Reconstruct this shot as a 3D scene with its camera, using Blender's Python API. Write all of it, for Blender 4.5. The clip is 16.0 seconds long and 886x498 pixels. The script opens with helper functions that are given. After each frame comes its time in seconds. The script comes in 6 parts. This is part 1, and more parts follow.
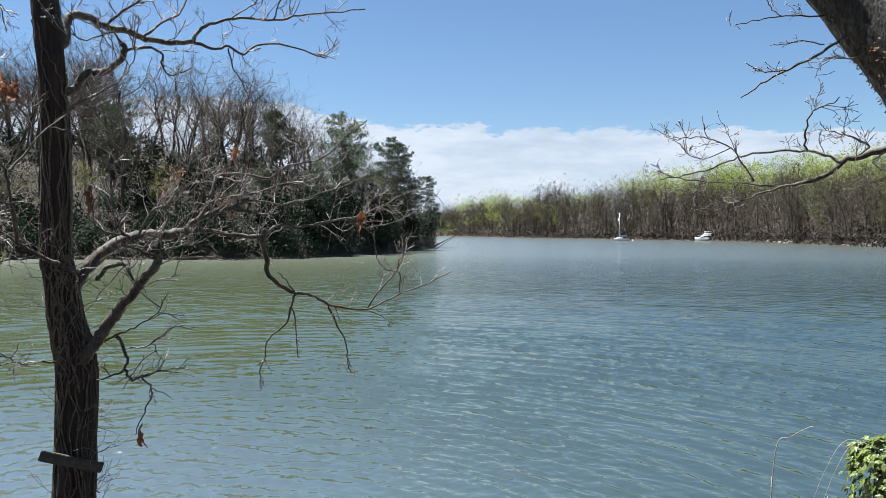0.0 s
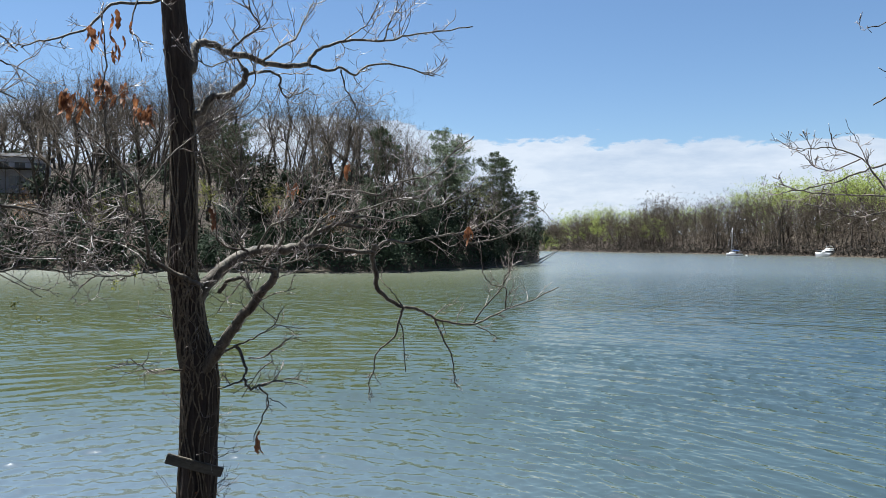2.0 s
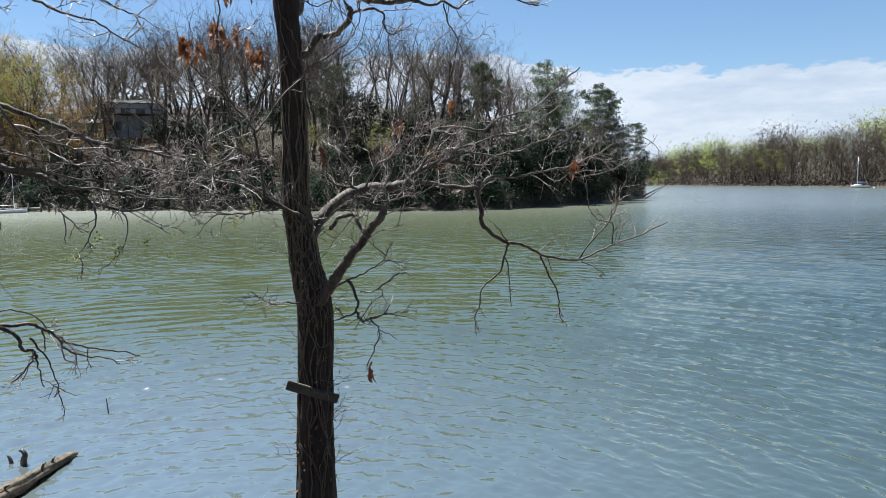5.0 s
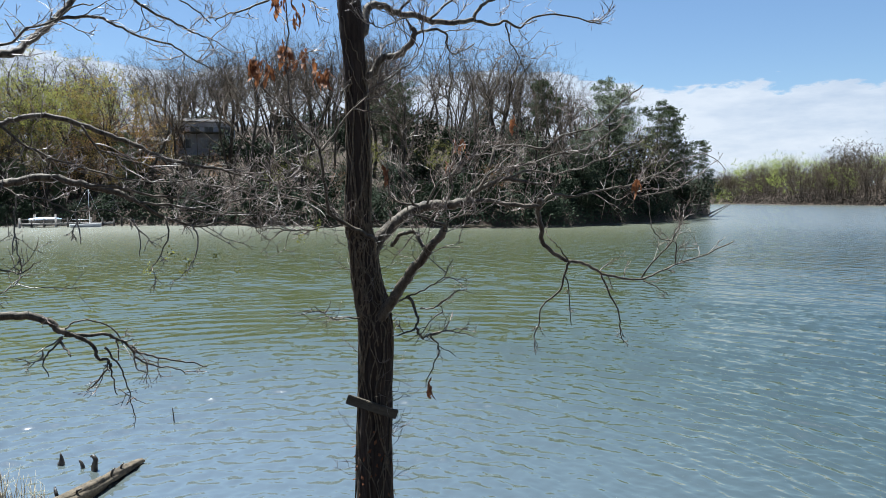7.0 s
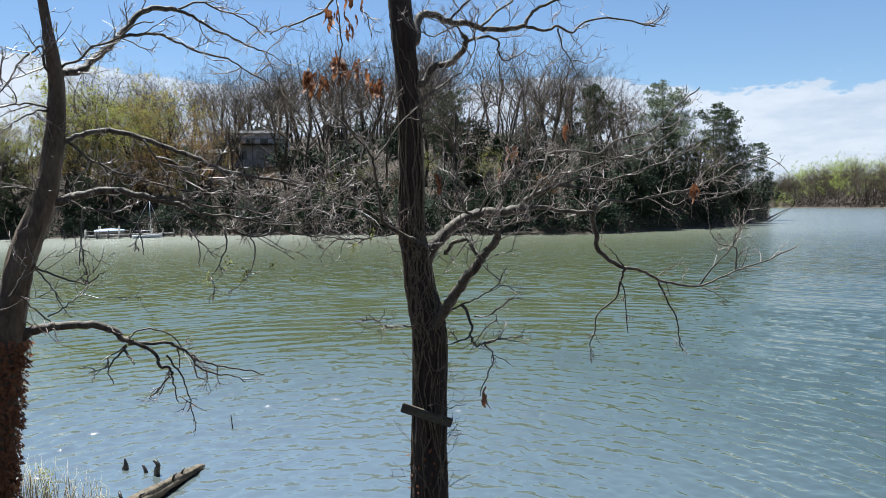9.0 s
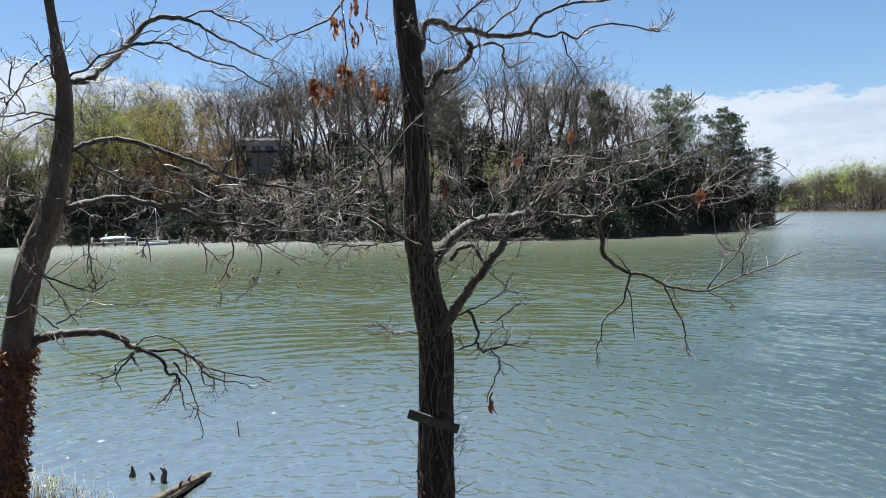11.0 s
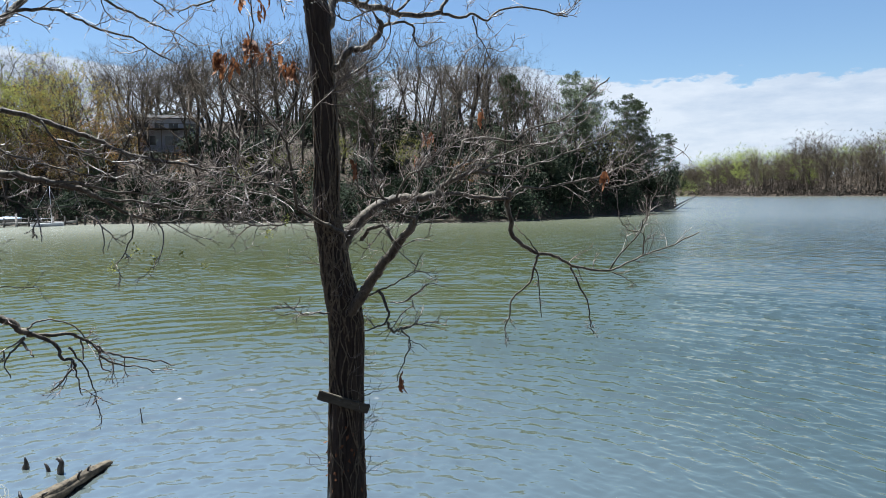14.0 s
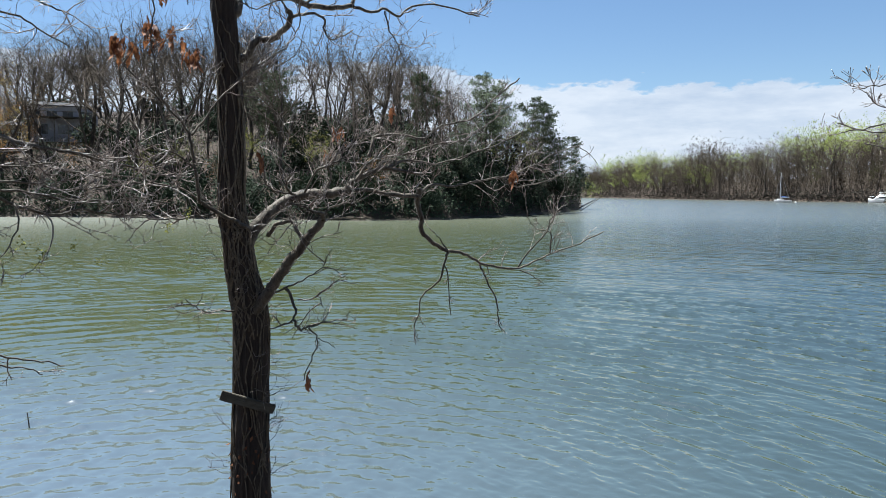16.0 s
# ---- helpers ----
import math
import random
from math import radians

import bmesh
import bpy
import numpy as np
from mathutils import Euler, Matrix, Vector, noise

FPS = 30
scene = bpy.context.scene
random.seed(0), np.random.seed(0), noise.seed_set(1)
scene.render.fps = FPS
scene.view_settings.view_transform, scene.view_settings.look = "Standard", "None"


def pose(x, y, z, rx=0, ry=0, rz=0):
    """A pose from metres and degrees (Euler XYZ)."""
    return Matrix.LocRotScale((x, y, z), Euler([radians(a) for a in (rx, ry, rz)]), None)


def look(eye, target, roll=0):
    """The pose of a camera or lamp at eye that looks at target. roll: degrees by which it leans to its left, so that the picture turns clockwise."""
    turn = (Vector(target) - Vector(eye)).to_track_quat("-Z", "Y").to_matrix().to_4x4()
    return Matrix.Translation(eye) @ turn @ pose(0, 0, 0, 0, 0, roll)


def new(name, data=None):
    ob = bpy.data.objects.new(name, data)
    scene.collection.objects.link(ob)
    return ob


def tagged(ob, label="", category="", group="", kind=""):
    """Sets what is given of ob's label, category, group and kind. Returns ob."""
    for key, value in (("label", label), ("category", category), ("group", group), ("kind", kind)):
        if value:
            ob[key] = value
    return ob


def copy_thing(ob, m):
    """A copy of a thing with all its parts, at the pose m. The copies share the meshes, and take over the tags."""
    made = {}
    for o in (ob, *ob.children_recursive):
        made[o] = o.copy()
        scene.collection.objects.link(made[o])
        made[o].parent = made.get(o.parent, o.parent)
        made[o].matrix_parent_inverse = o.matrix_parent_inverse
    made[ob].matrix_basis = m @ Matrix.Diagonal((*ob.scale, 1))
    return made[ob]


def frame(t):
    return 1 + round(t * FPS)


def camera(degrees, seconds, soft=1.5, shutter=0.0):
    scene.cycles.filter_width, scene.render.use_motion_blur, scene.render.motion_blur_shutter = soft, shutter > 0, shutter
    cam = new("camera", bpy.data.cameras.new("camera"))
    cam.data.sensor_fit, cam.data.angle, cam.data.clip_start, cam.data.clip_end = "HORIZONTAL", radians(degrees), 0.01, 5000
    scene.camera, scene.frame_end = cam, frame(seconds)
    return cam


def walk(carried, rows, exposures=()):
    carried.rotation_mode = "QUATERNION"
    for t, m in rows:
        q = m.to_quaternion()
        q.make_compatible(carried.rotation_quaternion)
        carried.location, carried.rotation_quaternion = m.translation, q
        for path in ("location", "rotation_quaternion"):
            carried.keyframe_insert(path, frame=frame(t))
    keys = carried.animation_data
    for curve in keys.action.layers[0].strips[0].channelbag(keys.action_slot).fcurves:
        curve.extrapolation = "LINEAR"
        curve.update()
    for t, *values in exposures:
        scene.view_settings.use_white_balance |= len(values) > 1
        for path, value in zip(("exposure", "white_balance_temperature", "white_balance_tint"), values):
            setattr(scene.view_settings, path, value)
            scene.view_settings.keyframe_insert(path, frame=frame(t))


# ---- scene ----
# light, exposure, white balance and water in one place
EXPO, KELVIN, SKY, SUNP, CLOUD = 2.05, 5740, 0.0285, 5.0, 0.21
CLOUD_LO, CLOUD_HI = 424.0, 444.0
OPEN_LAKE, COVE_LIT, SKY_SHEEN = (0.013, 0.020, 0.011), (0.035, 0.042, 0.015), (0.062, 0.075, 0.072)
WATER_ROUGH, WATER_IOR = (0.065, 0.232), 4.4
WAVE_END, WAVE_SLOPE, WAVE_CENTRE = 48.0, 0.050, (-4.4, 6.7)
# length, stretch along the crest, turn, height, detail
RIPPLES = [(0.26, 0.48, -30, 0.016, 1), (0.12, 0.5, -28, 0.007, 1), (0.22, 0.5, 12, 0.009, 1)]
FAR_WAVES = [(2.0, 0.45, -25, 0.20, 1), (0.60, 0.42, -32, 0.20, 1)]
# ---------------------------------------------------------------- camera
cam = camera(61.53, 16.0, soft=0.5)
EYE = 3.8                      # above the water
# seconds, eye (x, y, z from the first eye), yaw, pitch, roll: a slow pan by hand to the left and back
PATH = [
    (0.0, 0.000, 0.000, -0.000, 0.00, -1.50, 0.00),
    (0.5, -0.006, -0.004, -0.002, 1.67, -1.02, -0.01),
    (1.0, -0.011, -0.002, -0.000, 3.66, -0.50, -0.02),
    (1.5, -0.028, -0.004, 0.004, 5.77, -0.20, -0.07),
    (2.0, -0.033, -0.001, 0.006, 7.89, -0.38, -0.03),
    (2.5, -0.042, -0.005, -0.002, 9.67, -1.31, 0.07),
    (3.0, -0.046, 0.004, -0.013, 11.14, -2.83, 0.32),
    (3.5, -0.049, 0.002, -0.008, 12.32, -4.38, 0.61),
    (4.0, -0.051, -0.005, -0.007, 13.45, -5.41, 0.84),
    (6.5, -0.057, -0.051, 0.003, 19.04, -4.20, 0.60),
    (7.0, -0.058, -0.054, 0.002, 20.20, -3.80, 0.57),
    (7.5, -0.060, -0.061, 0.002, 21.41, -3.51, 0.70),
    (8.0, -0.067, -0.051, 0.004, 22.61, -3.37, 0.88),
    (8.5, -0.075, -0.041, 0.003, 23.77, -3.35, 0.98),
    (11.0, -0.076, -0.049, 0.004, 24.55, -2.68, 1.57),
    (11.5, -0.071, -0.052, -0.003, 23.61, -2.92, 1.83),
    (12.0, -0.065, -0.051, -0.007, 22.59, -3.42, 2.00),
    (12.5, -0.063, -0.050, -0.004, 21.51, -3.93, 1.99),
    (13.0, -0.063, -0.052, -0.006, 20.31, -4.18, 1.78),
    (13.5, -0.064, -0.050, -0.005, 19.13, -4.26, 1.44),
    (14.0, -0.061, -0.046, -0.010, 17.84, -4.22, 1.15),
    (14.5, -0.054, -0.052, -0.010, 16.42, -4.16, 0.98),
    (15.0, -0.054, -0.062, -0.011, 14.72, -4.06, 0.82),
    (15.5, -0.063, -0.041, -0.010, 12.86, -4.18, 0.45),
    (16.0, -0.068, -0.013, -0.020, 10.99, -4.44, 0.11),
]
walk(cam, [(t, pose(x, y, EYE + z, 90 + pitch, roll, yaw)) for t, x, y, z, yaw, pitch, roll in PATH],
     exposures=[(0.0, EXPO, KELVIN, 7), (16.0, EXPO, KELVIN, 7)])

# ---------------------------------------------------------------- sky and sun
SUN_AZ, SUN_EL = 62.0, 68.0    # degrees left of the first view, and above the horizon
world = bpy.data.worlds.new("sky")
scene.world = world
world.use_nodes = True
wn = world.node_tree.nodes
sky = wn.new("ShaderNodeTexSky")
sky.sky_type, sky.sun_disc = "NISHITA", False
sky.sun_elevation, sky.sun_rotation = radians(SUN_EL), radians(-SUN_AZ)
sky.altitude, sky.air_density, sky.dust_density, sky.ozone_density = 10, 1.0, 0.25, 2.4
wn["Background"].inputs[1].default_value = SKY
world.node_tree.links.new(sky.outputs[0], wn["Background"].inputs[0])

sun = new("sun", bpy.data.lights.new("sun", "SUN"))
sun.data.energy, sun.data.angle, sun.data.color = SUNP, radians(0.53), (1.0, 0.95, 0.87)
sd = Vector((-math.sin(radians(SUN_AZ)) * math.cos(radians(SUN_EL)), math.cos(radians(SUN_AZ)) * math.cos(radians(SUN_EL)), math.sin(radians(SUN_EL))))
sun.matrix_world = look(sd * 60, (0, 0, 0))


# ---------------------------------------------------------------- materials
def material(name, low, high, scale=4.0, rough=0.85, bump=0.3, fine=40.0, stretch=(1, 1, 1), metal=0.0, vary=0.0, depth=0.02, through_light=0.0, spec=0.3):
    """Two-scale noise between two colours, with relief; vary: change from object to object; through_light: leaves let light through."""
    m = bpy.data.materials.new(name)
    m.use_nodes = True
    n, l = m.node_tree.nodes, m.node_tree.links
    b = n["Principled BSDF"]
    tc, mp = n.new("ShaderNodeTexCoord"), n.new("ShaderNodeMapping")
    mp.inputs["Scale"].default_value = stretch
    l.new(tc.outputs["Object"], mp.inputs[0])
    a, c = n.new("ShaderNodeTexNoise"), n.new("ShaderNodeTexNoise")
    for q, sc, dt in ((a, scale, 5), (c, fine, 4)):
        q.inputs["Scale"].default_value, q.inputs["Detail"].default_value, q.inputs["Roughness"].default_value = sc, dt, 0.6
        l.new(mp.outputs[0], q.inputs["Vector"])
    mix = n.new("ShaderNodeMath")
    mix.operation = "MULTIPLY_ADD"
    mix.inputs[1].default_value = 0.45
    l.new(c.outputs[0], mix.inputs[0])
    half = n.new("ShaderNodeMath")
    half.operation = "MULTIPLY"
    half.inputs[1].default_value = 0.6
    l.new(a.outputs[0], half.inputs[0])
    l.new(half.outputs[0], mix.inputs[2])
    ramp = n.new("ShaderNodeValToRGB")
    ramp.color_ramp.elements[0].position, ramp.color_ramp.elements[1].position = 0.36, 0.68
    ramp.color_ramp.elements[0].color, ramp.color_ramp.elements[1].color = (*low, 1), (*high, 1)
    l.new(mix.outputs[0], ramp.inputs[0])
    out = ramp.outputs[0]
    if vary:
        oi, hs, mr = n.new("ShaderNodeObjectInfo"), n.new("ShaderNodeHueSaturation"), n.new("ShaderNodeMapRange")
        mr.inputs["To Min"].default_value, mr.inputs["To Max"].default_value = 1 - vary, 1 + vary
        l.new(oi.outputs["Random"], mr.inputs[0])
        l.new(mr.outputs[0], hs.inputs["Value"])
        l.new(out, hs.inputs["Color"])
        out = hs.outputs[0]
    l.new(out, b.inputs["Base Color"])
    b.inputs["Roughness"].default_value, b.inputs["Metallic"].default_value = rough, metal
    b.inputs["Specular IOR Level"].default_value = spec
    if bump:
        bp = n.new("ShaderNodeBump")
        bp.inputs["Strength"].default_value, bp.inputs["Distance"].default_value = bump, depth
        l.new(mix.outputs[0], bp.inputs["Height"])
        l.new(bp.outputs[0], b.inputs["Normal"])
    if through_light:
        tr, ms = n.new("ShaderNodeBsdfTranslucent"), n.new("ShaderNodeMixShader")
        l.new(out, tr.inputs[0])
        ms.inputs[0].default_value = through_light
        l.new(b.outputs[0], ms.inputs[1])
        l.new(tr.outputs[0], ms.inputs[2])
        l.new(ms.outputs[0], n["Material Output"].inputs[0])
    return m


M_BARK = material("furrowed_bark", (0.007, 0.005, 0.004), (0.060, 0.044, 0.031), 16, 0.9, 1.0, 60, (1, 1, 0.11), depth=0.05)
M_LIMB = material("smooth_limb_bark", (0.009, 0.007, 0.005), (0.115, 0.097, 0.071), 14, 0.7, 0.9, 70, (1, 1, 0.5), depth=0.012, spec=0.2)
M_SMOOTHBARK = material("brown_young_bark", (0.030, 0.020, 0.012), (0.105, 0.077, 0.047), 11, 0.75, 0.8, 60, (1, 1, 0.4), depth=0.012)
M_LICHENBARK = material("lichened_bark", (0.007, 0.0055, 0.004), (0.066, 0.058, 0.042), 34, 0.9, 1.0, 75, (1, 1, 0.35), depth=0.03)
M_TWIG = material("twig_bark", (0.022, 0.016, 0.0125), (0.155, 0.118, 0.094), 15, 0.45, 0.0, 60, spec=0.35)
M_VINE = material("vine_bark", (0.044, 0.034, 0.022), (0.15, 0.118, 0.077), 20, 0.85, 0.3, 80)
M_FARBARK = material("forest_bark", (0.010, 0.008, 0.006), (0.050, 0.041, 0.031), 1.2, 0.9, 0.0, 8, vary=0.35)
M_FARTWIG = material("forest_twigs", (0.028, 0.022, 0.016), (0.092, 0.074, 0.056), 0.6, 0.9, 0.0, 6, vary=0.3, spec=0.1)
M_FARHAZE = material("far_twig_haze", (0.030, 0.0245, 0.018), (0.092, 0.074, 0.054), 0.3, 0.9, 0.0, 3, through_light=0.35, spec=0.1)
M_FARGREEN = material("far_spring_crowns", (0.14, 0.18, 0.035), (0.25, 0.285, 0.07), 0.3, 0.8, 0.0, 3, through_light=0.4, spec=0.1)
M_BUD = material("spring_leaves", (0.085, 0.092, 0.022), (0.18, 0.18, 0.048), 0.5, 0.7, 0.0, 6, vary=0.25, through_light=0.5)
M_OCHRE = material("ochre_young_leaves", (0.105, 0.077, 0.018), (0.20, 0.145, 0.04), 0.5, 0.7, 0.0, 6, vary=0.25, through_light=0.5)
M_RUST = material("rusty_buds", (0.11, 0.055, 0.020), (0.22, 0.12, 0.045), 0.5, 0.7, 0.0, 6, vary=0.25, through_light=0.5)
M_PINE = material("pine_needles", (0.013, 0.024, 0.010), (0.062, 0.080, 0.030), 0.8, 0.7, 0.0, 9, vary=0.25, through_light=0.15)
M_SHRUB = material("dark_evergreen_leaves", (0.008, 0.013, 0.008), (0.030, 0.042, 0.022), 0.7, 0.85, 0.0, 9, vary=0.3, spec=0.1)
M_OLIVE = material("olive_foliage", (0.035, 0.042, 0.014), (0.085, 0.09, 0.032), 0.5, 0.8, 0.0, 6, spec=0.1, through_light=0.2)
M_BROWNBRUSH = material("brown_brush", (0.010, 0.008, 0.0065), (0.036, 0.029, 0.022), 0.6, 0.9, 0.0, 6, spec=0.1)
# brown brush again, darker: the shade along the far waterline is in its colour
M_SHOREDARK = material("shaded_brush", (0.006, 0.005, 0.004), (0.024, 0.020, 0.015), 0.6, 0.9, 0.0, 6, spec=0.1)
M_DEAD = material("dead_oak_leaves", (0.055, 0.020, 0.010), (0.19, 0.082, 0.034), 18, 0.7, 0.0, 90, vary=0.3, through_light=0.4)
M_LITTER = material("leaf_litter", (0.012, 0.008, 0.005), (0.045, 0.031, 0.019), 0.35, 0.95, 0.6, 6, depth=0.05)
M_BOARD = material("weathered_board", (0.022, 0.019, 0.013), (0.09, 0.078, 0.055), 6, 0.9, 0.5, 60, (0.3, 1, 1), depth=0.005)
M_LOG = material("drift_log", (0.008, 0.006, 0.004), (0.10, 0.080, 0.053), 7, 0.9, 1.0, 40, (0.3, 1, 1), depth=0.01)
M_WETWOOD = material("wet_wood", (0.006, 0.005, 0.004), (0.028, 0.023, 0.018), 20, 0.5, 0.4, 60)
M_IVY = material("ivy_leaves", (0.040, 0.060, 0.010), (0.15, 0.18, 0.032), 9, 0.4, 0.2, 60, through_light=0.3, spec=0.5)
M_STRAW = material("dry_grass", (0.18, 0.155, 0.105), (0.40, 0.36, 0.26), 12, 0.8, 0.0, 60, through_light=0.3)
M_WHITE = material("white_gelcoat", (0.30, 0.30, 0.30), (0.42, 0.42, 0.41), 1.5, 0.3, 0.0, 9, spec=0.5)
M_GLASSDARK = material("tinted_windows", (0.01, 0.012, 0.015), (0.03, 0.035, 0.04), 2, 0.1, 0.0, 9, spec=0.5)
M_BLUE = material("blue_canvas", (0.03, 0.08, 0.24), (0.08, 0.16, 0.38), 3, 0.8, 0.3, 30)
M_DOCK = material("grey_dock_planks", (0.09, 0.083, 0.073), (0.26, 0.245, 0.225), 3, 0.9, 0.3, 30)
M_ALU = material("aluminium_mast", (0.45, 0.46, 0.48), (0.62, 0.63, 0.65), 3, 0.35, 0.0, 30, metal=0.8)
M_SIDING = material("grey_siding", (0.26, 0.26, 0.285), (0.40, 0.40, 0.43), 0.6, 0.8, 0.2, 6)
M_PALE = material("pale_siding", (0.26, 0.27, 0.25), (0.40, 0.41, 0.38), 0.6, 0.8, 0.2, 6)
M_ROOF = material("shingle_roof", (0.03, 0.03, 0.032), (0.07, 0.069, 0.070), 0.8, 0.95, 0.4, 9, spec=0.05)
M_ROCK = material("shore_stone", (0.07, 0.06, 0.05), (0.22, 0.195, 0.165), 1.2, 0.9, 0.6, 9, depth=0.05)
M_MUD = material("shore_mud", (0.02, 0.016, 0.011), (0.075, 0.06, 0.043), 0.5, 0.9, 0.4, 6, depth=0.03)


def water_material():
    """Silty lake water: green-brown body, wind ripples finer than the modelled waves, and longer ripples far out."""
    m = bpy.data.materials.new("lake_water")
    m.use_nodes = True
    n, l = m.node_tree.nodes, m.node_tree.links
    b = n["Principled BSDF"]
    b.inputs["IOR"].default_value = WATER_IOR
    tc = n.new("ShaderNodeTexCoord")
    big = n.new("ShaderNodeTexNoise")
    big.inputs["Scale"].default_value, big.inputs["Detail"].default_value = 0.02, 3
    l.new(tc.outputs["Object"], big.inputs["Vector"])
    east = n.new("ShaderNodeSeparateXYZ")          # silty green cove to the west, its brighter reflections painted in; darker open water
    l.new(tc.outputs["Object"], east.inputs[0])
    drift = n.new("ShaderNodeMath")
    drift.operation = "MULTIPLY_ADD"
    drift.inputs[1].default_value = 14.0
    l.new(big.outputs[0], drift.inputs[0])
    l.new(east.outputs[0], drift.inputs[2])
    to_open = n.new("ShaderNodeMapRange")
    to_open.interpolation_type = "SMOOTHSTEP"
    to_open.inputs["From Min"].default_value, to_open.inputs["From Max"].default_value = -6.0, 20.0
    l.new(drift.outputs[0], to_open.inputs[0])
    ramp = n.new("ShaderNodeValToRGB")
    ramp.color_ramp.elements[0].color, ramp.color_ramp.elements[1].color = (*COVE_LIT, 1), (*OPEN_LAKE, 1)
    l.new(to_open.outputs[0], ramp.inputs[0])
    off = n.new("ShaderNodeVectorMath")            # bright sky reflection by the drift log, painted as a paler base colour
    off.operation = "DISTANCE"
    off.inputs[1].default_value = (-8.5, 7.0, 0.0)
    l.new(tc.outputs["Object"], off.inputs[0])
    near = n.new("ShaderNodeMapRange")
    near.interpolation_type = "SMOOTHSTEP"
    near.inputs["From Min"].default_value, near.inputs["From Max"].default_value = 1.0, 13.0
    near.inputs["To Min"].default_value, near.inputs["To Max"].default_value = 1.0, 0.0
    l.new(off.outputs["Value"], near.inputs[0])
    sheen = n.new("ShaderNodeMix")
    sheen.data_type = "RGBA"
    sheen.inputs[7].default_value = (*SKY_SHEEN, 1)
    l.new(near.outputs[0], sheen.inputs[0])
    l.new(ramp.outputs[0], sheen.inputs[6])
    l.new(sheen.outputs[2], b.inputs["Base Color"])
    length = n.new("ShaderNodeVectorMath")
    length.operation = "LENGTH"
    l.new(tc.outputs["Object"], length.inputs[0])
    out = n.new("ShaderNodeMapRange")              # the modelled waves end here
    out.interpolation_type = "SMOOTHSTEP"
    out.inputs["From Min"].default_value, out.inputs["From Max"].default_value = WAVE_END - 25, WAVE_END
    l.new(length.outputs["Value"], out.inputs[0])
    open_water = n.new("ShaderNodeMapRange")       # more wind, and so rougher, away from the bank
    open_water.inputs["From Min"].default_value, open_water.inputs["From Max"].default_value = 18.0, 110.0
    open_water.inputs["To Min"].default_value, open_water.inputs["To Max"].default_value = WATER_ROUGH
    l.new(length.outputs["Value"], open_water.inputs[0])
    l.new(open_water.outputs[0], b.inputs["Roughness"])
    patch = n.new("ShaderNodeTexNoise")            # gusts: rougher and calmer patches
    patch.inputs["Scale"].default_value, patch.inputs["Detail"].default_value = 0.16, 3
    l.new(tc.outputs["Object"], patch.inputs["Vector"])
    gust = n.new("ShaderNodeMapRange")
    gust.inputs["From Min"].default_value, gust.inputs["From Max"].default_value = 0.3, 0.7
    gust.inputs["To Min"].default_value, gust.inputs["To Max"].default_value = 0.55, 1.35
    l.new(patch.outputs[0], gust.inputs[0])

    def ripples(rows):
        total = None
        for sc, along, turn, amp, detail in rows:
            mp = n.new("ShaderNodeMapping")
            mp.vector_type = "TEXTURE"
            mp.inputs["Rotation"].default_value = (0, 0, radians(turn))
            mp.inputs["Scale"].default_value = (sc / along, sc, 1)
            l.new(tc.outputs["Object"], mp.inputs[0])
            w = n.new("ShaderNodeTexNoise")
            w.inputs["Scale"].default_value, w.inputs["Detail"].default_value, w.inputs["Roughness"].default_value = 1.0, detail, 0.5
            w.inputs["Distortion"].default_value = 0.5
            l.new(mp.outputs[0], w.inputs["Vector"])
            k = n.new("ShaderNodeMath")
            k.operation = "MULTIPLY_ADD"
            k.inputs[1].default_value = amp
            l.new(w.outputs[0], k.inputs[0])
            if total:
                l.new(total, k.inputs[2])
            else:
                k.inputs[2].default_value = 0
            total = k.outputs[0]
        return total

    def times(a, c):
        k = n.new("ShaderNodeMath")
        k.operation = "MULTIPLY"
        l.new(a, k.inputs[0])
        l.new(c, k.inputs[1])
        return k.outputs[0]
    lee = n.new("ShaderNodeMapRange")              # calmer under the bank
    lee.inputs["From Min"].default_value, lee.inputs["From Max"].default_value = 9.0, 19.0
    lee.inputs["To Min"].default_value, lee.inputs["To Max"].default_value = 0.6, 1.0
    l.new(length.outputs["Value"], lee.inputs[0])
    add = n.new("ShaderNodeMath")
    l.new(times(times(ripples(RIPPLES), gust.outputs[0]), lee.outputs[0]), add.inputs[0])
    l.new(times(ripples(FAR_WAVES), out.outputs[0]), add.inputs[1])
    bp = n.new("ShaderNodeBump")
    bp.inputs["Strength"].default_value, bp.inputs["Distance"].default_value = 1.0, 1.0
    l.new(add.outputs[0], bp.inputs["Height"])
    l.new(bp.outputs[0], b.inputs["Normal"])
    return m


